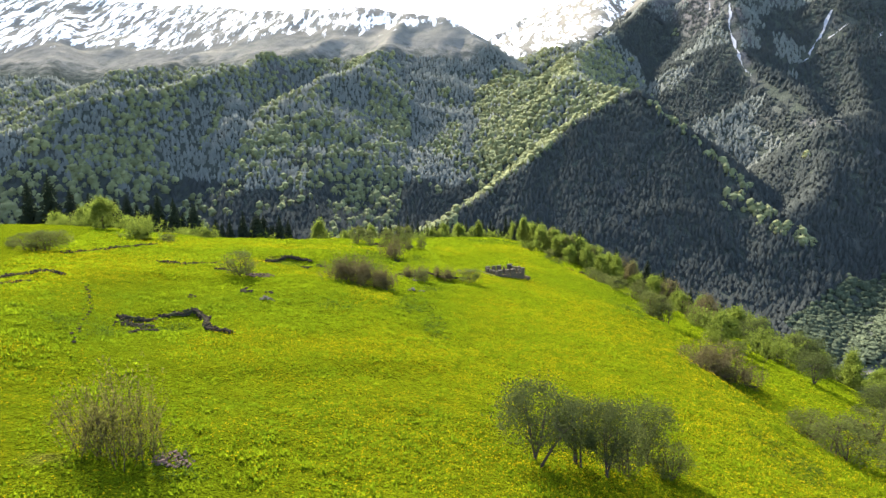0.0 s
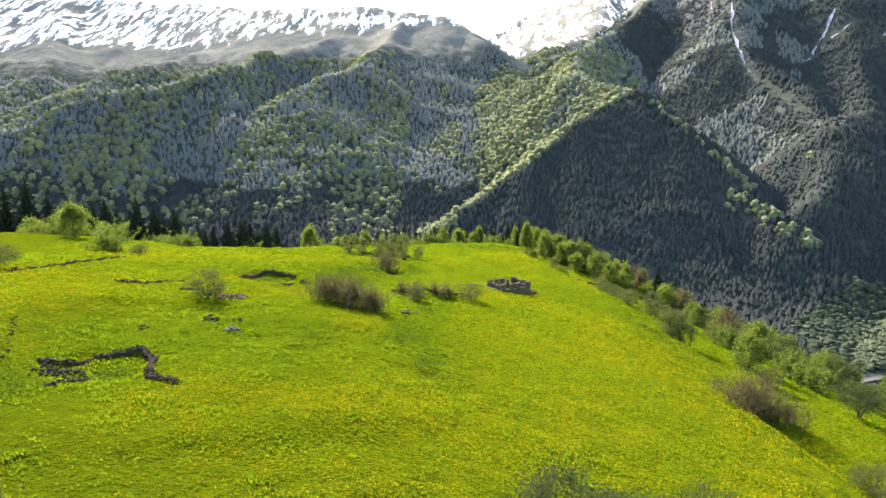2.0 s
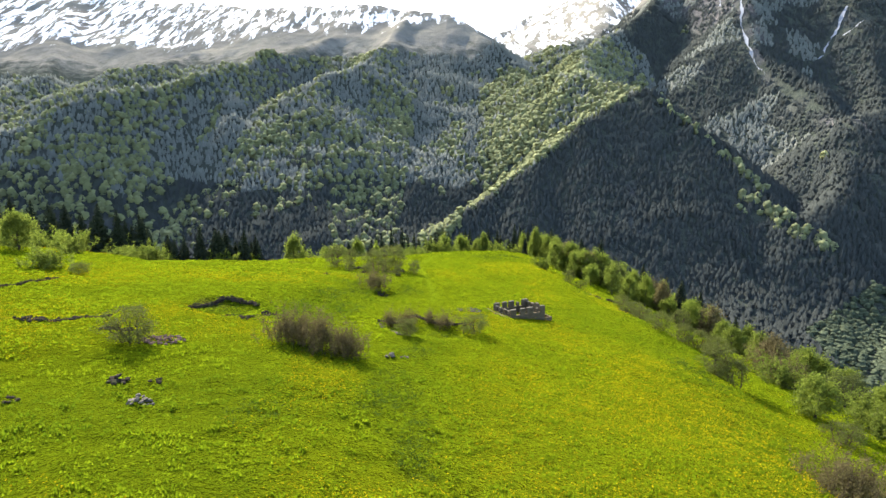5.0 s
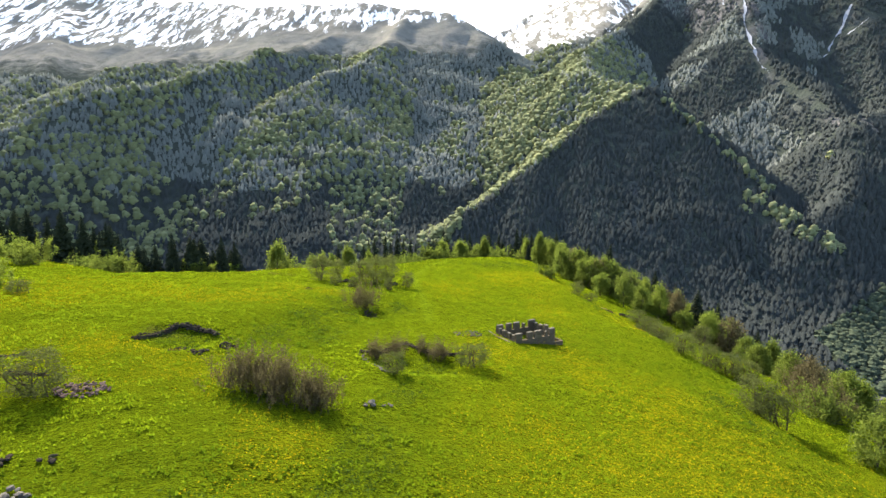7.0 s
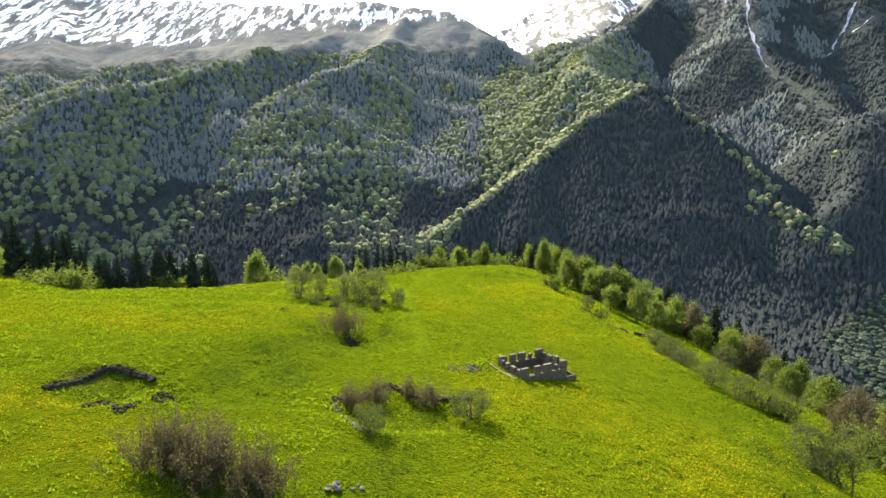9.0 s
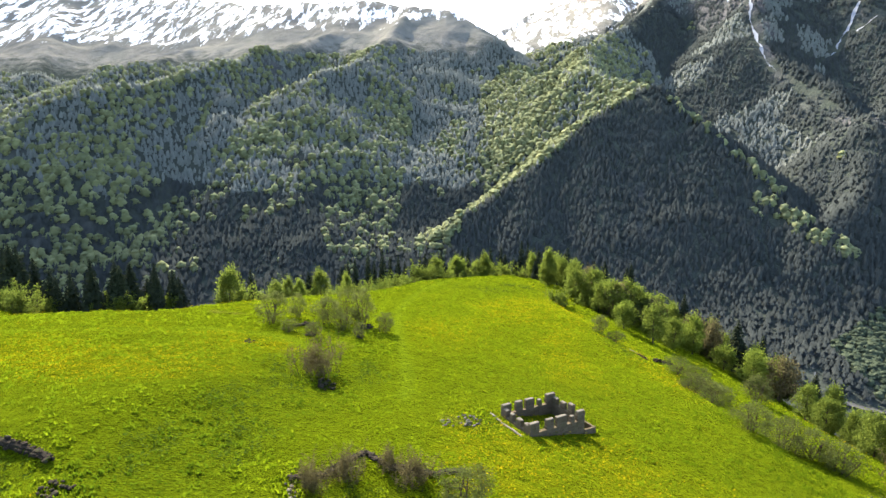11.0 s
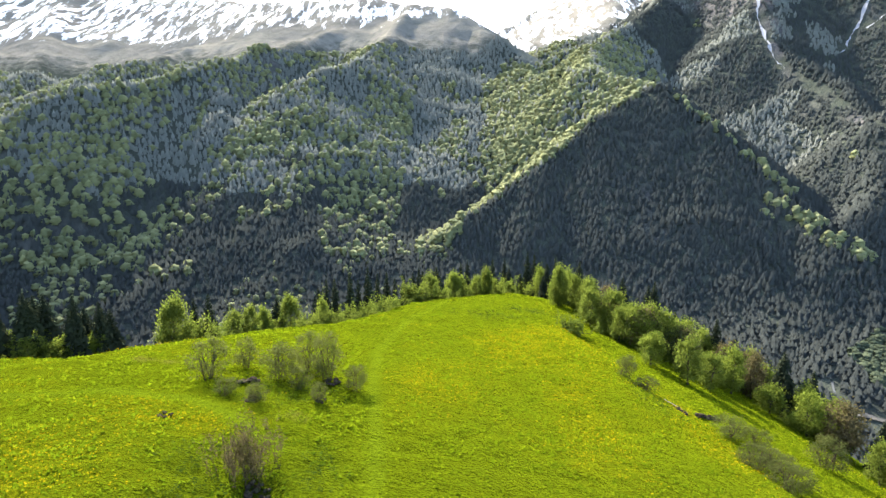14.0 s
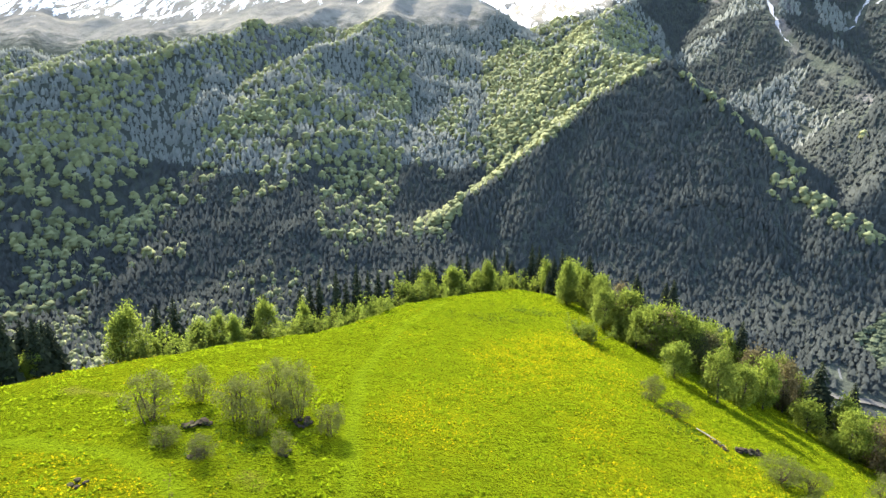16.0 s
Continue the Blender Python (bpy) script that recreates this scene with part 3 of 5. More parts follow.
def build_far_woods():
    rng = np.random.RandomState(5)
    n = 125000
    # denser where it is nearer
    y = 270 + 1500 * rng.uniform(0, 1, n) ** 1.3
    x = (rng.uniform(-1, 1, n)) * (160 + 0.85 * y)
    z = ground(x, y)
    keep = (z < 205 + 85 * np.clip((x - 60) / 120, 0, 1) + 90 * np.clip((x - 400) / 80, 0, 1) - 0.05 * np.clip(-x - 500, 0, 900) + 25 * waves(x, y, 120, 3, 31)) & (y > np.interp(x, RIM_X, RIM_Y) + 40)
    dx, dy = (ground(x + 8, y) - z) / 8, (ground(x, y + 8) - z) / 8
    keep &= (x * dx + (y - 40) * dy - z) / np.hypot(x, y) > -0.12
    x, y, z = x[keep], y[keep], z[keep]
    dx = dx[keep]
    # the valley floor keeps its road, stream and small fields open
    open_floor = (along(x, y, ROAD) < 7) | (along(x, y, STREAM) < 5) | (np.hypot((x - 282) / 8, (y - 499) / 4) < 1) | (np.hypot(x - 243, y - 494) < 8)
    bare = (np.minimum(along(x, y, SCREES[0][1]), along(x, y, SCREES[1][1])) < 6) & (rng.uniform(0, 1, len(x)) < 0.75)
    for _, line in GULLIES:
        bare |= along(x, y, line) < 9
    stay = ~(open_floor | bare)
    x, y, z, dx = x[stay], y[stay], z[stay], dx[stay]
    # broadleaf crowns gather on slopes that face the sun, and cover the low spur across the stream
    spur = (along(x, y, [(330, 440), (420, 500), (560, 560), (800, 650)]) < 80) & (x > 320)
    luck = rng.uniform(-1, 1, len(x))
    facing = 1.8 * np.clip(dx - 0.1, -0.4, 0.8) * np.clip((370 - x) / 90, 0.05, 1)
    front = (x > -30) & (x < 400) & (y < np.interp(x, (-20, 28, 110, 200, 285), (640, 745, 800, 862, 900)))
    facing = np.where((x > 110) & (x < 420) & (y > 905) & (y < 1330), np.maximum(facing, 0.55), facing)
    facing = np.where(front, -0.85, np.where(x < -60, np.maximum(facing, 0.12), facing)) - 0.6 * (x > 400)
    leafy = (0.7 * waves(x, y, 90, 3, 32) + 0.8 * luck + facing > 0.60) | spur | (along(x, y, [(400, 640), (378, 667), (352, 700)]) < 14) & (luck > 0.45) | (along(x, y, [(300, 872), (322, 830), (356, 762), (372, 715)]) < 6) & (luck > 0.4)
    pale = spur
    near = np.hypot(x, y - 60) < 640
    spots = np.stack([x, y, z - 1.0], -1)
    size = lambda m, lo, hi, ratio: (lambda r: np.stack([r, r * ratio * rng.uniform(0.8, 1.25, m)], -1))(rng.uniform(lo, hi, m))
    fir, oak = "dark conifer forest on steep mountain sides, haze painted pale into its needles", "fresh green broadleaf trees scattered through mountain forest, haze painted pale into their leaves"
    # shaded faces and low slopes take the darker needles, with shade in their colour
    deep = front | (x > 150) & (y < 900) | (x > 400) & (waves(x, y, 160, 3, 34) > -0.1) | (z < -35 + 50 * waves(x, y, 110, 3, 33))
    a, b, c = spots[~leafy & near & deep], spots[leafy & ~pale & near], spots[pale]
    far_wood("valley_spruces", a, size(len(a), 1.8, 3.2, 2.7), SPIRE, FOREST_SHADE, "spruce forest on a shaded mountain side, shade painted dark into its needles", 6, 0.3, 0.82)
    far_wood("valley_broadleaf_trees", b, size(len(b), 2.2, 4.0, 1.6), LUMPY, HAZED_LEAF, oak, 7, 0.3, 0.45)
    far_wood("far_grey_scrub", c, size(len(c), 2.0, 4.0, 1.5), LUMPY, FOREST_SCRUB, "grey-green scrub wood on a low spur", 8, 0.32, 0.65)
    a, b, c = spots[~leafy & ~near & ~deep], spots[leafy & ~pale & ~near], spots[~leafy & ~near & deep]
    far_wood("far_conifers", a, size(len(a), 2.0, 3.6, 2.7), SPIRE, HAZED_NEEDLES, fir, 9, 0.25, 0.8)
    far_wood("far_broadleaf_trees", b, size(len(b), 3.8, 6.8, 1.5), DOME, HAZED_LEAF, oak, 10, 0.3, 0.45)
    far_wood("far_spruces", c, size(len(c), 2.0, 3.6, 2.7), SPIRE, FOREST_SHADE, "spruce forest on a shaded mountain side, shade painted dark into its needles", 11, 0.25, 0.82)
    a = spots[~leafy & near & ~deep]
    far_wood("valley_conifers", a, size(len(a), 1.8, 3.2, 2.7), SPIRE, HAZED_NEEDLES, fir, 12, 0.2, 0.8)


build_far_woods()


# ------------------------------------------------------------------ builders
def part(name, me, parent, label="", at=None):
    """Links a mesh as one object under a thing or part."""
    ob = new(name, me)
    ob.parent = parent
    if at is not None:
        ob.matrix_basis = at
    return tagged(ob, label)


def thing(name, label, category, group="", at=None):
    ob = new(name)
    ob.empty_display_size = 0.3
    if at is not None:
        ob.matrix_basis = at
    return tagged(ob, label, category, group)


def tubes(name, limbs, material, sides=5):
    """Tapered round limbs; each limb is a list of (x, y, z, radius)."""
    verts, faces = [], []
    for limb in limbs:
        pts = np.array(limb, float)
        first = len(verts)
        for k, (x, y, z, r) in enumerate(pts):
            d = pts[min(k + 1, len(pts) - 1), :3] - pts[max(k - 1, 0), :3]
            d /= np.linalg.norm(d) + 1e-9
            a = np.cross(d, (0.3, 0.9, 0.2))
            a /= np.linalg.norm(a) + 1e-9
            b = np.cross(d, a)
            for s in range(sides):
                w = 6.28318 * s / sides
                verts.append(np.array((x, y, z)) + r * (math.cos(w) * a + math.sin(w) * b))
        for k in range(len(pts) - 1):
            for s in range(sides):
                p, q = first + k * sides + s, first + k * sides + (s + 1) % sides
                faces.append((p, q, q + sides, p + sides))
    return mesh_from(name, verts, faces, material, True)


def leaves(name, centres, sizes, material, rng, droop=0.3, long=1.5):
    """A bent leaf, or spray of leaves, of two triangles at each centre."""
    n = len(centres)
    centres, sizes = np.asarray(centres, float), np.asarray(sizes, float).reshape(-1, 1)
    d = rng.normal(0, 1, (n, 3)) * (1, 1, 0.7) - (0, 0, droop)
    d /= np.linalg.norm(d, axis=1)[:, None]
    a = np.cross(d, rng.normal(0, 1, (n, 3)))
    a /= np.linalg.norm(a, axis=1)[:, None] + 1e-9
    lift = np.cross(d, a) * sizes * 0.25
    tip, foot = centres + d * sizes * long / 2, centres - d * sizes * long / 2
    v = np.stack([foot, centres + a * sizes / 2 + lift, tip, centres - a * sizes / 2 + lift], 1).reshape(-1, 3)
    f = np.arange(n)[:, None] * 4 + np.array([[0, 1, 2, 3]])
    # the shading follows the bulk of the crown, roughened leaf by leaf
    out = centres - centres.mean(0) + (0, 0, 0.12)
    out = out / np.linalg.norm(out, axis=1)[:, None] + rng.normal(0, 0.55, (n, 3))
    out /= np.linalg.norm(out, axis=1)[:, None]
    return mesh_from(name, v, f, material, False, np.repeat(out, 4, 0))


def grown_limb(rng, start, way, length, r0, r1, steps=5, wander=0.18, lift=0.1):
    """A wandering limb from start along way."""
    p, d, out = np.array(start, float), np.array(way, float), []
    d /= np.linalg.norm(d)
    for k in range(steps + 1):
        out.append((*p, r0 + (r1 - r0) * k / steps))
        d = d + rng.normal(0, wander, 3) + (0, 0, lift)
        d /= np.linalg.norm(d)
        p = p + d * length / steps
    return out


def build_tree(name, seed, material, bark, spread=0.5, bare=0.22, clumps=60, per=45, leaf=0.17, top=0.0, stems=1):
    """A broadleaf tree, 1 high and about 1 across, on an empty at its base: returns (limb mesh, crown mesh)."""
    rng = np.random.RandomState(seed)
    limbs, ends = [], []
    for s in range(stems):
        way = (rng.normal(0, 0.12 + 0.16 * (stems > 1)), rng.normal(0, 0.12 + 0.16 * (stems > 1)), 1)
        trunk = grown_limb(rng, (0.05 * s * rng.normal(), 0.05 * s * rng.normal(), -0.03), way, 0.72, 0.034 / stems**0.4, 0.008, 6, 0.07)
        limbs.append(trunk)
        for k in range(9 if stems == 1 else 5):
            at = trunk[rng.randint(2, 6)]
            turn = rng.uniform(0, 6.283)
            limb = grown_limb(rng, at[:3], (math.cos(turn), math.sin(turn), rng.uniform(0.4, 1.1)), rng.uniform(0.22, 0.42), at[3] * 0.6, 0.003, 5, 0.2)
            limbs.append(limb)
            ends += [q[:3] for q in limb[2:]]
        ends += [q[:3] for q in trunk[3:]]
    centres, sizes = [], []
    ends = np.array(ends)
    for k in range(clumps):
        # clumps fill an uneven egg-shaped crown, most of them near its skin
        u = rng.normal(0, 1, 3)
        u /= np.linalg.norm(u)
        r = rng.uniform(0.55, 1.0) ** 0.5 * (1 + 0.16 * math.sin(3 * math.atan2(u[1], u[0]) + seed))
        h = (u[2] * r + 1) / 2
        narrow = 1 - top * h
        c = np.array((u[0] * r * spread * narrow, u[1] * r * spread * narrow, bare + (1 - bare) * h * 0.97))
        near = ends[np.argmin(((ends - c) ** 2).sum(1))]
        c = c * 0.85 + near * 0.15
        q = rng.normal(0, 1, (per, 3)) * (0.075, 0.075, 0.055) * rng.uniform(0.7, 1.4)
        centres.append(c + q)
        sizes.append(rng.uniform(0.5, 1.2, per) * leaf * 0.2)
    limb_mesh = tubes(name + "_limbs", limbs, bark)
    crown = leaves(name + "_crown", np.concatenate(centres), np.concatenate(sizes), material, rng)
    return limb_mesh, crown


def build_bush(name, seed, material, bark, stems=26, per=70, fan=0.5, leaf=0.03, low=0.35):
    """A many-stemmed shrub, 1 high and about 1 across."""
    rng = np.random.RandomState(seed)
    limbs, centres = [], []
    for s in range(stems):
        turn, lean = rng.uniform(0, 6.283), fan * rng.uniform(0.05, 1.0) ** 0.7
        foot = (0.34 * fan * rng.normal(), 0.34 * fan * rng.normal(), -0.03)
        limb = grown_limb(rng, foot, (math.cos(turn) * lean, math.sin(turn) * lean, 1), rng.uniform(0.6, 1.08) * (1 - 0.36 * lean / fan), 0.007, 0.002, 5, 0.07, 0.02)
        limbs.append(limb)
        limbs.append([(0, 0, -0.06, 0.012), (foot[0] / 2, foot[1] / 2, -0.05, 0.010), (foot[0], foot[1], -0.01, 0.008)])  # the root it springs from
        for k in range(3):
            at = limb[rng.randint(2, 6)]
            twig = grown_limb(rng, at[:3], (rng.normal(0, 0.6), rng.normal(0, 0.6), 1), rng.uniform(0.15, 0.35), 0.005, 0.002, 3, 0.12, 0.05)
            limbs.append(twig) if k < 2 else None
            pts = np.array(twig)[:, :3]
            centres.append(pts[rng.randint(1, len(pts), per // 4)] + rng.normal(0, 0.032, (per // 4, 3)))
        pts = np.array(limb)[:, :3]
        k = rng.uniform(low, 1.0, per) * (len(pts) - 1.001)
        i = k.astype(int)
        centres.append(pts[i] + (pts[i + 1] - pts[i]) * (k - i)[:, None] + rng.normal(0, 0.035, (per, 3)))
    centres = np.concatenate(centres)
    return tubes(name + "_stems", limbs, bark, 3), leaves(name + "_leaves", centres, rng.uniform(0.6, 1.3, len(centres)) * leaf, material, rng)


def build_spruce(name, seed):
    """A conifer, 1 high and about 1 across at its foot."""
    rng = np.random.RandomState(seed)
    trunk = grown_limb(rng, (0, 0, -0.03), (0, 0, 1), 1.02, 0.02, 0.002, 8, 0.006, 0)
    v, f = [], []
    tiers = 32
    for k in range(tiers):
        z = 0.06 + 0.92 * (k / (tiers - 1)) ** 0.92
        reach = 0.5 * (1 - z) ** 0.7 + 0.02
        n = 12 if z < 0.6 else 8
        for b in range(n):
            turn = 6.283 * (b + rng.uniform(-0.3, 0.3)) / n + k
            r = reach * rng.uniform(0.5, 1.15)
            side, out = np.array((-math.sin(turn), math.cos(turn), 0)), np.array((math.cos(turn), math.sin(turn), 0))
            wide = r * rng.uniform(0.26, 0.40)
            for a, c, drop in ((0.05, 0.62, 0.10), (0.5, 1.0, 0.30)):
                i = len(v)
                base = np.array((0, 0, z + rng.uniform(-0.01, 0.01)))
                v += [base + out * r * a - (0, 0, r * drop * a), base + out * r * (a + c) / 2 + side * wide - (0, 0, r * (drop + 0.25) * (a + c) / 2),
                      base + out * r * c - (0, 0, r * drop * c), base + out * r * (a + c) / 2 - side * wide - (0, 0, r * (drop + 0.25) * (a + c) / 2)]
                f.append((i, i + 1, i + 2, i + 3))
    # the dense inner needles round the trunk
    i = len(v)
    rings = [(0.26, 0.05), (0.19, 0.3), (0.10, 0.6), (0.03, 0.85), (0.004, 0.99)]
    for r, z in rings:
        v += [np.array((r * math.cos(0.7854 * k) * rng.uniform(0.7, 1.2), r * math.sin(0.7854 * k) * rng.uniform(0.7, 1.2), z)) for k in range(8)]
    f += [(i + 8 * k + b, i + 8 * k + (b + 1) % 8, i + 8 * k + 8 + (b + 1) % 8, i + 8 * k + 8 + b) for k in range(4) for b in range(8)]
    return tubes(name + "_trunk", [trunk], BARK), mesh_from(name + "_needles", np.array(v), np.array(f), NEEDLES, False)


def plant(name, meshes, x, y, high, wide, label, category, group, seed):
    """One plant on the ground: an empty with its stems and its crown."""
    rng = random.Random(seed)
    z = ground_at(x, y)
    m = pose(x, y, z - 0.05, 0, 0, rng.uniform(0, 360)) @ Matrix.Diagonal((wide, wide, high, 1))
    ob = thing(name, label, category, group, m)
    part("trunk" if name.endswith("tree") else "woody_base", meshes[0], ob)
    part("crown" if name.endswith("tree") else "foliage", meshes[1], ob)
    return ob


# ------------------------------------------------------------------ the valley floor
def draped(name, line, half, material, label, category, lift=0.5, seed=0, ragged=0.2):
    """A strip laid over the ground along a line of (x, y)."""
    rng = np.random.RandomState(seed)
    pts = [np.array(a) + (np.array(b) - np.array(a)) * k / 8 for a, b in zip(line, line[1:]) for k in range(8)] + [np.array(line[-1])]
    pts = np.array(pts, float)
    way = np.gradient(pts, axis=0)
    way /= np.linalg.norm(way, axis=1)[:, None]
    swell = np.convolve(rng.uniform(-1, 1, len(pts) + 2), (0.5, 0.8, 0.5), "valid")[:, None]
    side = np.stack([-way[:, 1], way[:, 0]], -1) * half * np.clip(1 + ragged * swell, 0.12, 3)
    pts = pts + ragged * half * rng.normal(0, 0.5, pts.shape)
    rows = np.stack([pts - side, pts - side / 3, pts + side / 3, pts + side], 1).reshape(-1, 2)
    mid = np.repeat(ground(pts[:, 0], pts[:, 1]), 4)
    z = np.maximum(ground(rows[:, 0], rows[:, 1]), mid) + lift
    i = np.arange(len(pts) * 4).reshape(-1, 4)
    f = np.stack([i[:-1, :-1], i[:-1, 1:], i[1:, 1:], i[1:, :-1]], -1).reshape(-1, 4)
    ob = new(name, mesh_from(name, np.column_stack([rows, z]), f, material, True))
    return tagged(ob, label, category, kind="structure")


for k, (reach, line) in enumerate(GULLIES):
    draped("snow_gully", line, reach * 0.24, SNOW, "strip of old snow left in a rocky gully", "snow", 1.0, 30 + k, 1.3)
draped("road", ROAD, 2.4, GRAVEL, "pale gravel road along the valley floor", "road", 0.6, 1)
draped("stream", STREAM, 0.8, FOAM, "whitish mountain stream running over stones", "stream", 0.4, 2)


def valley_house(x, y, turn, roof, label):
    """A small gabled house, far below."""
    z = ground_at(x, y)
    ob = thing("house", label, "house", "houses in the valley", pose(x, y, z - 0.3, 0, 0, turn))
    part("wall", box_mesh("house_wall", [(-3.5, -2.6, -1, 3.5, 2.6, 3.0)], PLASTER, 0.05), ob)
    bm = bmesh.new()
    lo = [bm.verts.new(c) for c in ((-4, -3.2, 2.8), (4, -3.2, 2.8), (4, 3.2, 2.8), (-4, 3.2, 2.8))]
    hi = [bm.verts.new(c) for c in ((-4, 0, 4.8), (4, 0, 4.8))]
    for q in ((lo[0], lo[1], hi[1], hi[0]), (lo[2], lo[3], hi[0], hi[1]), (lo[1], lo[2], hi[1]), (lo[3], lo[0], hi[0]), (lo[3], lo[2], lo[1], lo[0])):
        bm.faces.new(q)
    me = bpy.data.meshes.new("house_roof")
    bm.to_mesh(me)
    bm.free()
    me.materials.append(roof)
    part("roof", me, ob)
    for k in (-1.8, 0.4):
        part("window", box_mesh("house_window", [(k, -2.66, 0.9, k + 1.0, -2.55, 2.0)], DARK_STONE, 0.01), ob)
    part("door", box_mesh("house_door", [(2.0, -2.66, -0.2, 2.9, -2.55, 1.9)], BARK, 0.01), ob)
    return ob


# ------------------------------------------------------------------ trees and shrubs
ROUND_TREES = [build_tree("round_tree", 40 + k, LEAF_FRESH, BARK, 0.5, 0.06, 85, 52, 0.18, 0.42) for k in range(3)]
EGG_TREES = [build_tree("egg_tree", 50 + k, LEAF_FRESH, BARK, 0.52, 0.01, 120, 62, 0.165, 0.6) for k in range(2)]
OLIVE_TREES = [build_tree("olive_tree", 60 + k, LEAF_OLIVE, BARK, 0.56, 0.26, 100, 62, 0.115, 0.05, 3) for k in range(3)]
GREY_BUSHES = [build_tree("grey_bush", 70 + k, LEAF_GREY, TWIG, 0.56, 0.05, 64, 52, 0.15, 0.1, 5) for k in range(3)]
TWIG_BUSHES = [build_bush("twig_bush", 80 + k, LEAF_TWIG, TWIG, 56, 48, 0.8, 0.024, 0.3) for k in range(2)]
FRESH_BUSHES = [build_bush("fresh_bush", 90 + k, LEAF_FRESH, BARK, 30, 80, 0.9, 0.038, 0.03) for k in range(3)]
SAPLINGS = [build_bush("sapling", 97 + k, LEAF_SPARSE, TWIG, 20, 60, 0.6, 0.023, 0.22) for k in range(2)]
SPRUCES = [build_spruce("spruce", 100 + k) for k in range(3)]
RUST_TREE = build_tree("rust_tree", 66, LEAF_RUST, BARK, 0.5, 0.1, 70, 46, 0.2, 0.3)

KINDS = {
    "round": (ROUND_TREES, "broadleaf_tree", "broad tree with fresh green leaves at the meadow's edge", "tree"),
    "egg": (EGG_TREES, "broadleaf_tree", "dense egg-shaped broadleaf tree with bright green leaves", "tree"),
    "olive": (OLIVE_TREES, "broadleaf_tree", "small olive-grey tree with several crooked trunks in grass", "tree"),
    "grey": (GREY_BUSHES, "willow_bush", "rounded grey-green willow bush with several stems in grass", "bush"),
    "twig": (TWIG_BUSHES, "bare_bush", "brown half-bare thicket of upright twigs on the meadow", "bush"),
    "fresh": (FRESH_BUSHES, "leafy_bush", "rounded leafy bush in fresh yellow-green along the slope", "bush"),
    "sapling": (SAPLINGS, "sapling_clump", "clump of thin upright saplings with sparse spring leaves", "sapling"),
    "spruce": (SPRUCES, "spruce_tree", "dark green spruce standing below the meadow's rim", "conifer"),
    "rust": ([RUST_TREE], "broadleaf_tree", "tree with rusty brown young leaves among green ones", "tree"),
}


def grow(kind, rows, group):
    meshes, name, label, category = KINDS[kind]
    for k, (x, y, high, wide) in enumerate(rows):
        wide = wide * 1.2 if kind == "grey" else wide
        if name == "broadleaf_tree" and y > 160 and x > 25:  # the tall trees below the bank
            high, wide = high * 1.1, wide
        plant(name, meshes[(k * 7 + len(rows)) % len(meshes)], x, y, high, wide, label, category, group, int(x * 31 + y * 17))


# near thicket, passed early on
grow("olive", [(6.3, 36.1, 5.7, 5.2), (9.3, 37.0, 4.8, 3.9), (11.1, 36.2, 5.4, 3.6), (15.0, 39.3, 5.0, 3.2)], "thicket of crooked trees")
grow("grey", [(16.2, 38.0, 2.6, 2.4), (12.6, 37.0, 3.4, 2.6)], "thicket of crooked trees")
grow("sapling", [(-17.0, 27.6, 5.5, 3.6), (-15.7, 28.3, 4.2, 2.8), (-18.3, 28.0, 4.2, 2.6)], "sapling clumps by the stone heap")
# bushes on the open meadow
grow("grey", [(-28.0, 78.1, 3.6, 3.6), (-57.3, 82.5, 3.2, 4.6), (-59.5, 83.2, 2.9, 4.2), (-64.1, 85.1, 1.7, 1.7), (-53.0, 110.4, 2.0, 2.3)], "bushes on the meadow")
grow("twig", [(-15.4, 84.2, 4.0, 3.2), (-13.6, 83.8, 4.1, 3.2), (-11.8, 83.3, 4.2, 3.4), (-9.6, 82.9, 3.8, 3.2), (-8.3, 82.6, 3.2, 2.6), (-10.8, 122.6, 4.6, 3.6)], "brown thickets on the meadow")
grow("twig", [(-6.1, 99.9, 2.7, 1.9), (-4.1, 102.0, 2.8, 2.1), (-1.2, 103.7, 2.1, 1.3), (0.8, 102.7, 2.6, 2.4)], "twiggy bushes in the overgrown foundation")
grow("grey", [(-3.5, 93.9, 2.2, 2.1), (4.6, 99.8, 2.8, 3.0)], "twiggy bushes in the overgrown foundation")
grow("grey", [(-21.0, 140.9, 4.6, 3.2), (-18.7, 145.2, 3.6, 2.1), (-13.8, 142.0, 4.4, 3.2), (-11.6, 145.6, 4.8, 2.6), (-9.0, 143.6, 5.6, 2.8),
              (-17.5, 136.0, 2.0, 1.7), (-14.0, 134.5, 2.0, 1.8), (-8.3, 136.4, 2.2, 1.4), (-5.4, 140.8, 3.2, 1.9), (-11.2, 139.8, 2.6, 1.9)], "willow bushes on the boulder heap")
# bank on the steep side
grow("twig", [(34.5, 72.1, 4.6, 4.6), (36.6, 72.6, 4.4, 4.2), (39.4, 71.6, 3.4, 3.2), (58.8, 126.8, 7.0, 5.4), (55.4, 117.2, 5.6, 5.2)], "brown thickets on the bank")
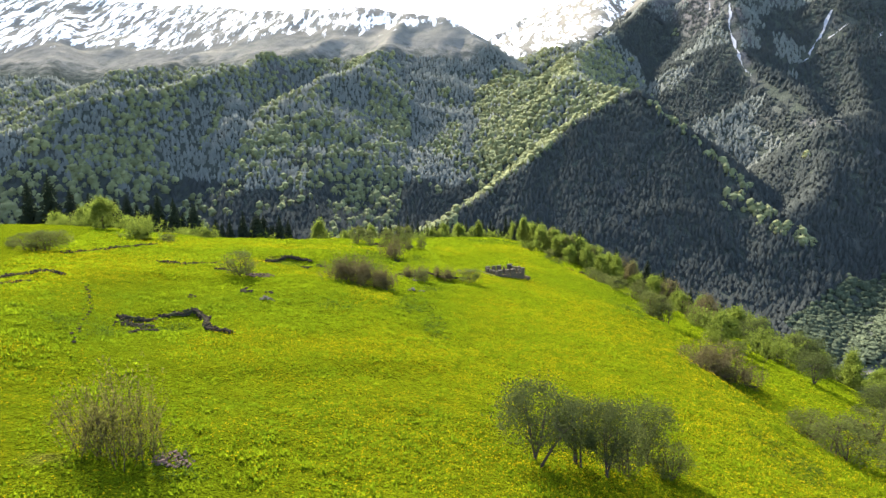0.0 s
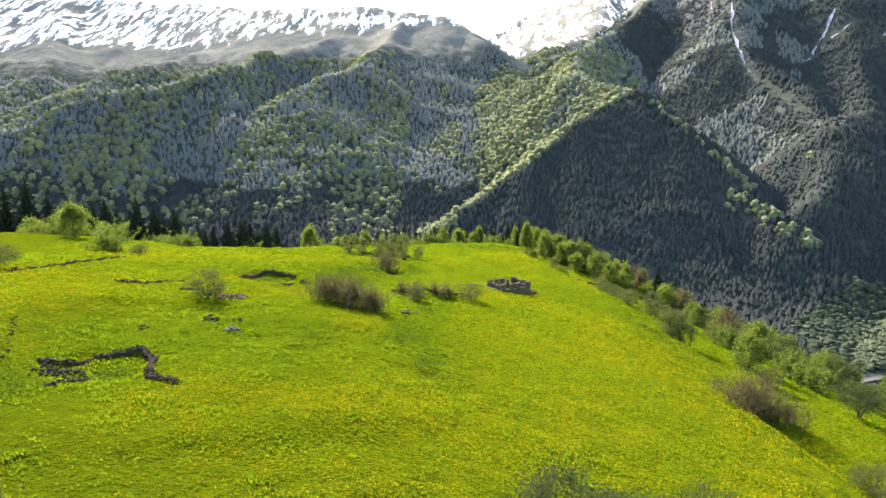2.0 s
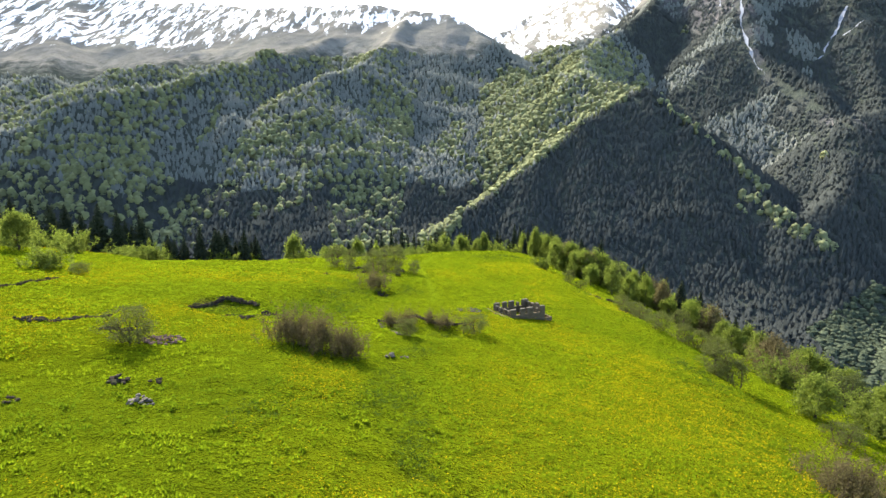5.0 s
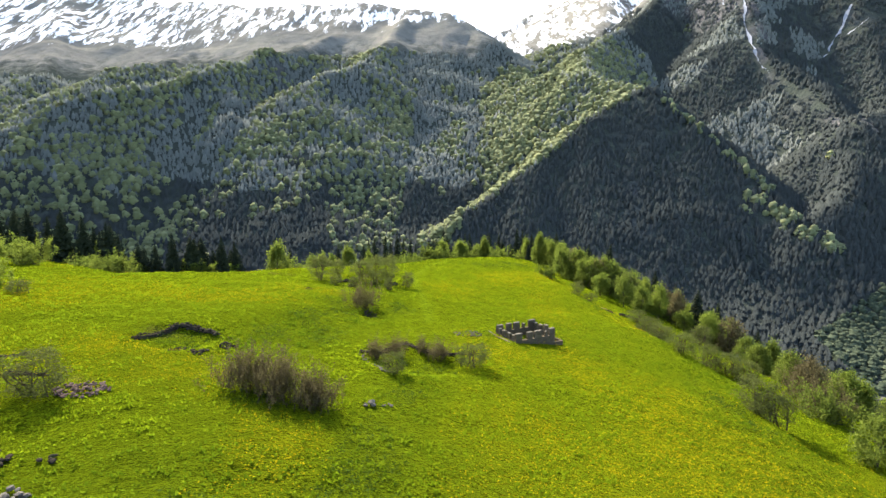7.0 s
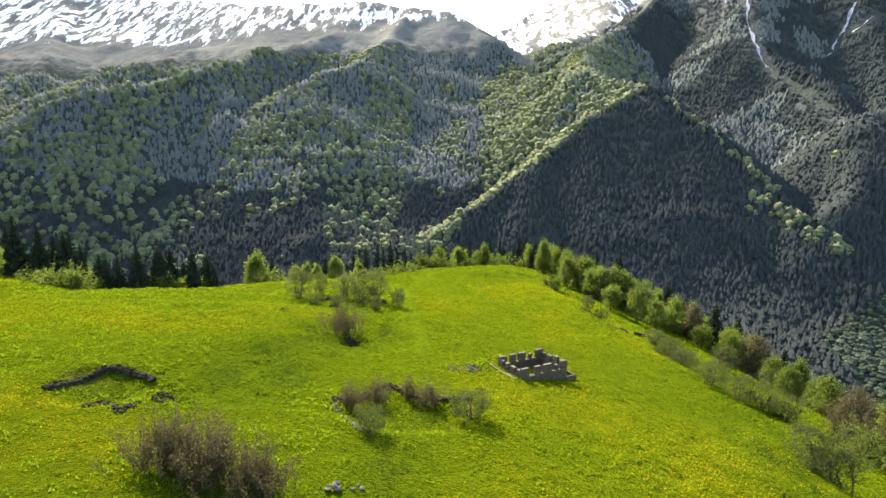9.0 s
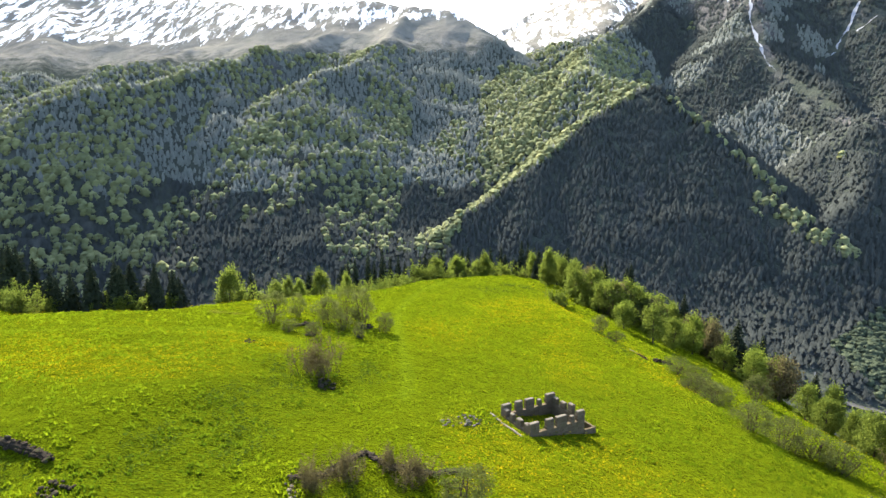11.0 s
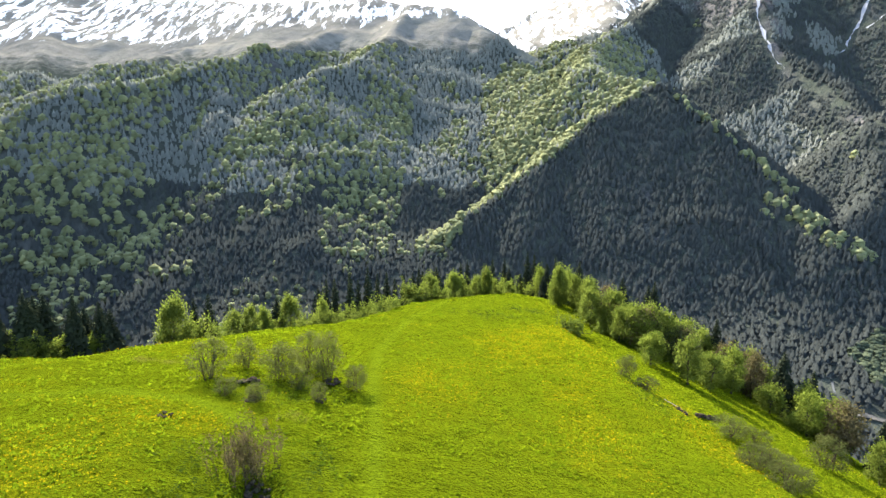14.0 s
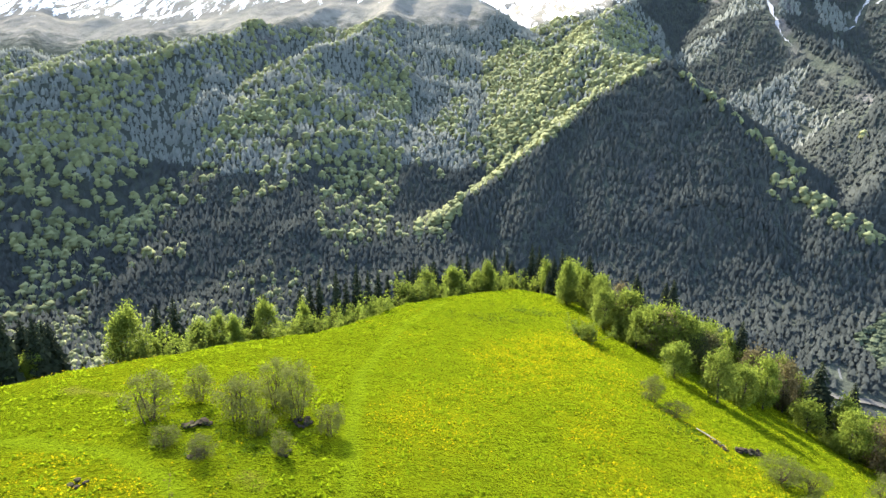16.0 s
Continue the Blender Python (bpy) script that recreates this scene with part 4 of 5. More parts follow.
grow("grey", [(39.0, 52.4, 4.0, 4.6), (39.0, 57.2, 3.1, 3.6), (39.9, 102.4, 3.8, 4.0), (46.8, 88.8, 2.7, 3.5), (37.8, 139.7, 2.8, 3.3), (39.1, 136.1, 3.4, 3.5),
              (38.8, 103.6, 4.4, 4.1), (48.2, 123.9, 3.8, 3.4), (30.0, 160.5, 3.4, 2.3), (32.0, 157.9, 2.1, 2.6), (38.7, 147.3, 2.8, 3.2), (40.8, 140.9, 2.8, 2.8),
              (41.6, 147.0, 2.4, 2.6), (52.5, 149.8, 4.4, 3.6), (45.5, 53.0, 3.6, 4.0), (49.0, 61.0, 4.2, 5.0)], "bushes on the bank")
grow("grey", [(38.8, 125.8, 3.6, 3.6), (43.6, 127.4, 3.8, 3.8), (46.2, 126.0, 3.6, 3.6)], "bushes on the bank")
grow("fresh", [(63.9, 174.9, 3.0, 4.5), (53.6, 114.1, 5.2, 5.4), (28.0, 186.4, 3.8, 4.2),
               (57.6, 97.8, 4.4, 5.2), (61.5, 104.0, 5.0, 5.4)], "bushes on the bank")
grow("round", [(49.0, 97.7, 5.8, 5.9), (39.3, 176.9, 5.4, 5.5), (43.5, 171.4, 7.2, 5.2), (48.6, 174.6, 6.0, 5.0), (60.2, 176.6, 4.8, 5.7), (55.0, 180.0, 8.0, 5.2),
               (64.0, 172.0, 7.0, 6.0), (68.9, 180.6, 7.8, 5.0), (66.0, 158.0, 7.0, 5.0), (66.0, 142.0, 7.0, 6.0), (69.0, 132.0, 7.6, 6.4), (64.0, 150.0, 6.0, 5.0),
               (67.0, 118.0, 6.4, 6.0), (70.0, 108.0, 6.0, 5.8), (78.0, 97.0, 6.5, 6.4), (72.0, 88.0, 5.0, 5.4)], "trees below the bank")
grow("rust", [(62.0, 186.0, 9.0, 5.0), (60.5, 128.0, 7.6, 5.6)], "trees below the bank")
grow("olive", [(63.0, 112.0, 6.2, 5.4), (66.0, 101.0, 6.4, 5.8), (57.0, 84.0, 5.0, 5.6), (62.0, 76.0, 5.2, 6.0)], "trees below the bank")
# along the far rim
grow("fresh", [(-45.8, 151.5, 4.2, 5.4), (-48.6, 151.6, 4.6, 4.2), (-32.0, 165.4, 5.8, 5.2), (-29.0, 168.9, 4.4, 5.4), (-26.3, 171.0, 3.4, 4.6), (-19.2, 177.9, 4.6, 3.6),
               (-17.1, 179.5, 4.0, 4.2), (-14.3, 182.1, 4.6, 5.2), (-11.3, 187.7, 4.2, 5.4), (-7.8, 195.3, 3.2, 4.2), (10.3, 219.9, 5.7, 5.8), (15.3, 224.6, 6.5, 6.2),
               (19.0, 227.0, 6.2, 6.0), (22.8, 228.9, 6.2, 6.4), (42.0, 219.0, 4.4, 5.5), (3.0, 212.0, 4.1, 2.9)], "bushes along the rim")
grow("round", [(-27.5, 171.6, 7.0, 2.9), (-22.1, 175.6, 7.6, 4.0), (-18.0, 181.3, 7.5, 2.6), (-6.4, 198.5, 3.8, 2.2), (-3.4, 205.7, 5.5, 4.0), (0.1, 209.4, 8.0, 4.9),
               (5.7, 217.5, 8.8, 4.0), (28.3, 228.1, 9.2, 4.8), (34.7, 226.9, 10.3, 7.0), (38.0, 226.2, 9.6, 6.2), (40.6, 224.0, 9.5, 5.6), (46.5, 218.7, 8.8, 7.0),
               (51.2, 214.5, 9.0, 6.6), (49.0, 206.0, 8.0, 6.4), (54.0, 198.0, 8.0, 6.0), (42.6, 209.0, 6.0, 5.0)], "trees along the rim")
grow("egg", [(-35.1, 162.2, 8.9, 5.4), (-42.6, 154.9, 4.6, 2.7)], "trees along the rim")
grow("fresh", [(-77.0, 156.0, 4.4, 6.2), (-68.1, 150.0, 4.2, 6.6), (-61.4, 144.5, 4.0, 5.5), (-60.6, 113.9, 3.8, 4.8), (-105.0, 160.0, 5.0, 7.0), (-92.0, 158.0, 5.4, 6.0),
               (-84.0, 152.0, 4.6, 5.5), (-64.5, 146.0, 3.6, 4.6), (-98.0, 150.0, 4.0, 5.0), (-72.0, 138.0, 4.0, 4.6)], "bushes along the rim")
grow("round", [(-78.9, 133.2, 7.4, 6.8), (-102.9, 166.0, 9.4, 8.6), (-90.7, 164.0, 7.7, 5.0), (-115.0, 172.0, 9.0, 8.0), (-86.0, 142.0, 6.0, 5.4)], "trees along the rim")
grow("spruce", [(-133.7, 196.0, 28.6, 14.2), (-121.5, 188.0, 22.0, 11.3), (-114.3, 186.0, 22.0, 10.6), (-106.0, 181.0, 19.8, 9.5), (-91.0, 171.0, 14.9, 7.4), (-75.1, 162.4, 12.1, 6.3),
                (-142.3, 198.0, 26.4, 12.4), (-58.3, 151.1, 10.1, 5.6), (-56.6, 152.0, 12.2, 5.6), (-54.3, 153.9, 11.4, 6.0), (-51.9, 157.3, 14.4, 8.8), (-47.5, 158.0, 10.3, 7.4),
                (-47.9, 161.6, 13.2, 7.8), (-45.1, 161.4, 12.1, 7.1), (-42.9, 159.5, 10.8, 6.3), (-42.0, 163.5, 7.3, 5.2), (-38.6, 176.1, 19.8, 7.8), (-36.9, 178.0, 19.8, 7.4), (-24.7, 176.8, 9.5, 5.2)], "spruces below the rim")
grow("spruce", [(-19.2, 190.8, 17.4, 5.1), (-17.6, 191.1, 16.9, 5.1), (-14.9, 192.7, 17.1, 5.4), (-14.0, 196.9, 17.7, 4.9), (-12.2, 198.2, 19.3, 5.6), (-10.9, 203.5, 19.1, 5.4),
                (-9.0, 204.7, 17.2, 5.1), (-7.8, 209.9, 17.1, 4.9), (-5.7, 211.1, 15.0, 4.6), (-4.1, 217.2, 17.0, 5.1), (-2.7, 216.3, 15.2, 4.9), (7.5, 226.0, 15.7, 4.9),
                (9.3, 229.5, 17.4, 5.1), (16.3, 235.6, 17.5, 5.1), (19.6, 236.8, 16.2, 4.9), (26.0, 237.6, 19.5, 6.1), (28.1, 239.3, 20.4, 6.1), (33.8, 238.3, 21.0, 6.1),
                (36.4, 239.9, 22.0, 6.1), (44.1, 232.9, 18.8, 5.9), (47.2, 231.0, 20.4, 6.1), (57.2, 219.8, 19.4, 6.1), (59.2, 220.6, 20.4, 6.1), (70.0, 206.2, 15.4, 5.4)], "spruces below the rim")


def belt(line, count, wide, seed, group, mix):
    """A thick belt of mixed trees and bushes along a line; wide is how far it spreads to its right."""
    rng = random.Random(seed)
    kinds = [k for k, much in mix for _ in range(much)]
    for n in range(count):
        u = (n + rng.uniform(0.1, 0.9)) / count * (len(line) - 1)
        i = min(int(u), len(line) - 2)
        (ax, ay), (bx, by) = line[i], line[i + 1]
        far = math.hypot(bx - ax, by - ay)
        off = wide * rng.random()
        x, y = ax + (bx - ax) * (u - i) + (by - ay) / far * off * -1, ay + (by - ay) * (u - i) + (bx - ax) / far * off
        kind = rng.choice(kinds)
        high = {"spruce": 11.5, "fresh": 4.6, "olive": 6.5}.get(kind, 7.0) * rng.uniform(0.75, 1.25)
        across = {"spruce": 0.5, "fresh": 1.1, "round": 0.78, "egg": 0.6, "olive": 0.9}.get(kind, 0.8) * high * rng.uniform(0.85, 1.2)
        grow(kind, [(round(x, 1), round(y, 1), high, across)], group)


belt([(80, 92), (75, 108), (73, 122), (72, 136), (71, 150), (70, 162), (67, 172), (63, 182), (58, 193), (55, 203), (51, 212), (45, 221), (37, 229), (26, 232)], 62, -9, 5,
     "mixed belt of trees below the bank", [("round", 5), ("egg", 4), ("fresh", 4), ("olive", 2), ("spruce", 2), ("rust", 1)])
belt([(24, 212), (30, 202), (34.5, 192), (40, 187), (47, 185), (54, 186), (63, 190), (70, 193)], 44, 9, 8,
     "mixed belt of trees below the bank", [("round", 6), ("egg", 5), ("fresh", 3), ("olive", 1), ("rust", 1)])
belt([(26, 222), (34, 216), (44, 206), (54, 200), (64, 196)], 12, 8, 9, "spruces below the rim", [("spruce", 1)])
belt([(-50, 158), (-62, 160), (-75, 168), (-90, 176), (-108, 185), (-125, 194)], 12, 6, 10, "spruces below the rim", [("spruce", 1)])
belt([(-43, 161), (-52, 158), (-58, 154), (-66, 157), (-74, 164)], 9, 7, 14, "spruces below the rim", [("spruce", 1)])
belt([(44, 226), (34, 231), (24, 232), (14, 229), (4, 220), (-6, 208), (-12, 197), (-19, 186)], 30, -5, 15, "spruces below the rim", [("spruce", 1)])
belt([(14, 226), (3, 216), (-8, 200), (-16, 186), (-24, 177), (-31, 170)], 16, 4, 6, "mixed belt of trees along the rim", [("fresh", 5), ("round", 2), ("egg", 1)])
belt([(-42, 160), (-58, 150), (-74, 160), (-90, 168), (-110, 176), (-130, 190)], 22, 8, 7, "mixed belt of trees along the rim", [("fresh", 3), ("round", 2), ("egg", 2), ("spruce", 4)])


# ------------------------------------------------------------------ stones
def rock_mesh(name, seed, material, flat=0.6):
    rng = np.random.RandomState(seed)
    bm = bmesh.new()
    bmesh.ops.create_icosphere(bm, subdivisions=1, radius=0.5)
    cut = (rng.uniform(0.3, 0.42), rng.uniform(0.28, 0.38), rng.uniform(0.18, 0.3))
    for v in bm.verts:
        v.co = Vector([c * (1 + 0.28 * rng.uniform(-1, 1)) for c in v.co])
        v.co.z *= flat
        v.co = Vector([math.copysign(min(abs(c), lim), c) for c, lim in zip(v.co, cut)])
    me = bpy.data.meshes.new(name)
    bm.to_mesh(me)
    bm.free()
    me.materials.append(material)
    return me


DARK_ROCKS = [rock_mesh("dark_stone", 200 + k, DARK_STONE) for k in range(6)]
RED_ROCKS = [rock_mesh("reddish_stone", 220 + k, RED_STONE, 0.5) for k in range(4)]
PALE_ROCKS = [rock_mesh("pale_stone", 210 + k, PALE_STONE) for k in range(4)]


def stone_on(parent, meshes, x, y, size, rng, lift=0.0):
    z = ground_at(x, y) + size * (0.22 + lift)
    s = [size * rng.uniform(0.75, 1.3) for _ in range(3)]
    m = pose(x, y, z, rng.uniform(-14, 14), rng.uniform(-14, 14), rng.uniform(0, 360)) @ Matrix.Diagonal((*s, 1))
    return part("stone", rng.choice(meshes), parent, at=parent.matrix_basis.inverted() @ m)


def dry_wall(label, line, seed, step=0.24, courses=2, thick=0.42, size=0.30, meshes=DARK_ROCKS):
    """A tumbled dry-stone wall along a line of (x, y): a packed core between rough stones."""
    rng = random.Random(seed)
    ob = thing("dry_stone_wall", label, "wall", "tumbled dry-stone walls", pose(*line[0], ground_at(*line[0])))
    rings, tall = [], 0.5 * size * (courses - 0.35)
    for (x0, y0), (x1, y1) in zip(line, line[1:]):
        far = math.hypot(x1 - x0, y1 - y0)
        nx, ny = -(y1 - y0) / far, (x1 - x0) / far
        count = max(1, round(far / step))
        sag = [rng.uniform(0.6, 1.0) for _ in range(count // 3 + 2)]
        for k in range(count):
            s = (k + 0.5) / count
            low = sag[k // 3]
            cx, cy = x0 + (x1 - x0) * s, y0 + (y1 - y0) * s
            g = ground_at(cx, cy)
            w = thick * rng.uniform(0.42, 0.56)
            rings.append([(cx + nx * o, cy + ny * o, g + h) for o, h in ((-w, -0.3), (-w * 0.85, tall * low * 0.8), (0, tall * low), (w * 0.85, tall * low * 0.8), (w, -0.3))])
            for c in range(courses):
                for side in ((-0.5, 0.5) if c < courses - 1 else (rng.uniform(-0.5, 0.5),)):
                    if c and rng.random() > low:
                        continue
                    o = side * thick + rng.uniform(-0.08, 0.08)
                    stone_on(ob, meshes, cx + nx * o + rng.uniform(-0.06, 0.06), cy + ny * o, size * rng.uniform(0.6, 1.35), rng, 0.5 * c * low)
    v = np.array(rings).reshape(-1, 3) - np.array(ob.matrix_basis.translation)
    i = np.arange(len(v)).reshape(-1, 5)
    f = np.stack([i[:-1, :-1], i[:-1, 1:], i[1:, 1:], i[1:, :-1]], -1).reshape(-1, 4)
    if courses == 1:
        return ob
    part("core", mesh_from("wall_core", v, f, meshes[0].materials[0], False), ob)
    return ob


def stone_heap(label, x, y, radius, count, seed, size=0.4, meshes=DARK_ROCKS):
    rng = random.Random(seed)
    ob = thing("stone_heap", label, "stones", "heaps of cleared stones", pose(x, y, ground_at(x, y)))
    for k in range(count):
        r, a = radius * math.sqrt(rng.random()), rng.uniform(0, 6.283)
        stone_on(ob, meshes, x + r * math.cos(a), y + r * math.sin(a), size * rng.uniform(0.6, 1.4), rng, 0.7 * (1 - r / radius) * rng.random())
    return ob


dry_wall("curved tumbled wall of dark field stones in grass", [(-30.6, 52.3), (-28.9, 54.2), (-27.6, 56.7), (-25.7, 58.0), (-23.6, 56.0), (-22.7, 53.4), (-21.6, 51.3), (-19.2, 50.8)], 1, courses=3)
dry_wall("low broken wall of dark stones sunk in grass", [(-27.2, 48.0), (-25.8, 50.4), (-24.7, 51.6)], 2, courses=1, size=0.36)
stone_heap("spread of dark rubble inside a fallen wall", -28.4, 51.2, 1.9, 60, 3, 0.36)
dry_wall("dark dry-stone wall bowed round an old pen", [(-29.8, 94.3), (-28.8, 96.5), (-27.2, 99.1), (-24.8, 98.8), (-22.5, 97.7)], 4, courses=3)
dry_wall("short stub of dark stone wall in grass", [(-25.9, 93.0), (-24.4, 94.2)], 5, courses=2)
stone_heap("small heap of grey stones in grass", -22.3, 92.2, 0.9, 22, 6, 0.35)
stone_heap("small heap of grey stones in grass", -20.4, 95.0, 1.0, 22, 7, 0.35)
dry_wall("broken field wall of dark stones across the slope", [(-40.8, 81.1), (-37.6, 81.6), (-36.6, 84.4), (-34.3, 86.3)], 8, courses=2)
dry_wall("short stub of dark stone wall in grass", [(-33.0, 81.7), (-30.0, 82.4)], 9, courses=2)
stone_heap("broad reddish heap of rubble beside a willow bush", -26.0, 80.2, 1.9, 130, 10, 0.3, RED_ROCKS)
stone_heap("heap of dark rubble beside a field wall", -39.2, 81.4, 1.2, 30, 11, 0.4)
dry_wall("long field wall of dark stones curving over the meadow", [(-49.4, 57.5), (-46.8, 59.8), (-45.8, 62.4), (-45.3, 65.0), (-42.8, 63.8)], 12, courses=2)
dry_wall("low field wall of dark stones half sunk in grass", [(-46.0, 54.0), (-44.1, 56.3), (-43.5, 59.1)], 13, courses=2)
dry_wall("thin line of dark stones along a field edge", [(-54.2, 80.7), (-53.4, 92.2), (-52.8, 105.7)], 14, step=0.4, courses=2, thick=0.3, size=0.34)
dry_wall("foundation wall of dark stones overgrown by bushes", [(-7.9, 100.4), (-5.4, 102.2), (-3.1, 105.3), (-1.3, 103.9), (2.5, 103.3), (4.8, 104.4)], 15, courses=2)
dry_wall("low side of an overgrown stone foundation", [(-7.7, 100.0), (-6.0, 96.8), (-4.2, 93.7)], 16, courses=1, size=0.34, meshes=PALE_ROCKS)
dry_wall("dark stub of wall at the meadow's edge", [(34.6, 154.2), (35.4, 151.8)], 17, courses=2)
dry_wall("dark stub of wall at the meadow's edge", [(37.1, 152.9), (40.5, 154.3)], 18, courses=2, size=0.55)
dry_wall("scattered line of stones up the slope", [(-39.2, 61.7), (-34.8, 55.4), (-31.4, 49.3), (-28.1, 41.5)], 19, step=0.9, courses=1, thick=0.7, size=0.32)
stone_heap("reddish heap of cleared stones beside saplings", -14.2, 28.1, 1.0, 110, 20, 0.22, RED_ROCKS)
stone_heap("small outcrop of dark rock in the meadow", -24.2, 69.4, 0.8, 16, 21, 0.5)
stone_heap("small outcrop of grey rock in the meadow", -20.8, 66.0, 0.9, 18, 22, 0.42, PALE_ROCKS)
stone_heap("small outcrop of dark rock in the meadow", -21.8, 70.2, 0.5, 6, 23, 0.4)
stone_heap("small outcrop of dark rock in the meadow", -29.0, 64.5, 0.5, 7, 24, 0.4)
stone_heap("pair of grey boulders in the meadow", -4.7, 85.0, 0.5, 7, 25, 0.5, PALE_ROCKS)
stone_heap("pair of grey boulders in the meadow", -3.3, 85.4, 0.4, 5, 26, 0.4, PALE_ROCKS)
stone_heap("spread of pale rubble near the roofless ruin", 5.4, 114.2, 1.3, 34, 27, 0.3, PALE_ROCKS)
stone_heap("spread of pale rubble near the roofless ruin", 3.4, 112.9, 0.8, 14, 28, 0.26, PALE_ROCKS)
stone_heap("dark stones in a hollow under a bush", -9.4, 121.0, 0.9, 22, 34, 0.45)
stone_heap("dark boulder in the meadow", -20.6, 130.0, 0.5, 5, 29, 0.5)
stone_heap("dark boulders under willow bushes", -16.6, 139.6, 1.3, 16, 30, 0.8)
stone_heap("dark boulders under willow bushes", -14.4, 135.0, 0.8, 8, 31, 0.7)
stone_heap("dark boulders under willow bushes", -8.4, 142.2, 1.0, 12, 32, 0.6)
stone_heap("dark boulders under willow bushes", -8.2, 136.8, 0.5, 5, 33, 0.5)


# ------------------------------------------------------------------ the roofless ruin
def block_mesh(name, length, deep, high, seed):
    rng = np.random.RandomState(seed)
    bm = bmesh.new()
    bmesh.ops.create_cube(bm, size=1.0)
    bmesh.ops.bevel(bm, geom=bm.edges[:], offset=0.05, segments=1, affect="EDGES")
    for v in bm.verts:
        v.co = Vector((v.co.x * length, v.co.y * deep, v.co.z * high)) + Vector(rng.uniform(-0.012, 0.012, 3))
    me = bpy.data.meshes.new(name)
    bm.to_mesh(me)
    bm.free()
    me.materials.append(RUIN_STONE)
    return me


def box_mesh(name, boxes, material, bevel=0.02):
    """Bevelled boxes (x0, y0, z0, x1, y1, z1) in one mesh."""
    bm = bmesh.new()
    for x0, y0, z0, x1, y1, z1 in boxes:
        made = bmesh.ops.create_cube(bm, size=1.0)["verts"]
        for v in made:
            v.co = Vector((x0 + (x1 - x0) * (v.co.x + 0.5), y0 + (y1 - y0) * (v.co.y + 0.5), z0 + (z1 - z0) * (v.co.z + 0.5)))
    bmesh.ops.bevel(bm, geom=bm.edges[:], offset=bevel, segments=1, affect="EDGES")
    me = bpy.data.meshes.new(name)
    bm.to_mesh(me)
    bm.free()
    me.materials.append(material)
    return me


def build_ruin():
    corner = Vector((11.0, 112.4, ground_at(11.0, 112.4)))
    low = ground_at(17.0, 115.6)
    ob = thing("roofless_ruin", "roofless ruin of a small grey stone house", "ruin", at=pose(corner.x, corner.y, low + 0.02, 0, 0, 28.5))
    long, deep, thick, course = 6.5, 4.9, 0.42, 0.30
    stones = [block_mesh("block", w, thick, course - 0.012, 300 + k) for k, w in enumerate((0.48, 0.58, 0.66, 0.52))]
    widths = (0.48, 0.58, 0.66, 0.52)
    # each wall: its start, its turn, its length, and the piers that still stand above the sills
    walls = [
        ((0, 0), 0, long, [(0, 1.05), (1.9, 2.75), (3.1, 4.3), (4.85, 5.25), (5.6, long)]),
        ((long, thick), 90, deep - 2 * thick, [(0, 0.5), (1.0, 1.7), (2.2, 2.9), (3.4, deep)]),
        ((long, deep), 180, long, [(0, 1.1), (1.75, 2.15), (2.7, 3.7), (4.1, 4.9), (5.5, long)]),
        ((0, deep - thick), 270, deep - 2 * thick, [(0, 0.6), (1.1, 1.6), (2.2, 2.9), (3.4, deep)]),
    ]
    rng = random.Random(9)
    for (x, y), turn, far, piers in walls:
        wall = part("wall", box_mesh("wall_core", [(0.03, 0.03, -0.9, far - 0.03, thick - 0.03, 1.45)], RUIN_STONE), ob, at=pose(x, y, 0, 0, 0, turn))
        for c in range(-3, 8):
            runs = [(0.0, far)] if c < 5 else [(a, min(b, far)) for a, b in piers]
            for a, b in runs:
                if c == 7 and b - a < 0.7:
                    continue
                at, n = a, 0
                while b - at > 0.1:
                    k = rng.randrange(4)
                    w = min(widths[k], b - at)
                    if b - at - w < 0.2:
                        w = b - at
                    m = pose(at + w / 2, thick / 2 + rng.uniform(-0.012, 0.012), (c + 0.5) * course, 0, 0, rng.uniform(-0.8, 0.8)) @ Matrix.Diagonal((w / widths[k] * 0.985, 1, 1, 1))
                    part("block", stones[k], wall, at=m)
                    at += w
        # thin added slabs: sunlight on the piers' tops painted as paler stone
        for a, b in piers:
            b = min(b, far)
            top = (8 if b - a >= 0.7 else 7) * course
            part("coping", box_mesh("coping", [(a + 0.02, 0.03, top, b - 0.03, thick - 0.04, top + rng.uniform(0.04, 0.09))], LIT_TOP_AND_KERB, 0.012), wall, "pale slab, sunlight on the pier top put into its colour")
    # the pale kerb outside one wall, and the low walls of an annexe
    turn = ob.matrix_basis
    for k in range(6):
        y0, y1 = -0.1 + k * 0.9, 0.78 + k * 0.9
        spot = turn @ Vector((-0.95, (y0 + y1) / 2, 0))
        z = ground_at(spot.x, spot.y) - turn.translation.z
        part("kerb", box_mesh("kerb", [(-1.06, y0, z - 0.5, -0.84, y1, z + 0.16)], LIT_TOP_AND_KERB), ob, "pale weathered kerb")
    part("annexe_wall", box_mesh("annexe", [(long + 1.15, -0.1, -0.9, long + 1.4, 2.6, 0.45), (long + 0.02, -0.1, -0.9, long + 1.13, 0.15, 0.45)], RUIN_STONE), ob, "low grey wall of an annexe")
    return ob


build_ruin()
valley_house(243, 494, 20, BLUE_ROOF, "small pale house with a blue sheet roof below the forest")


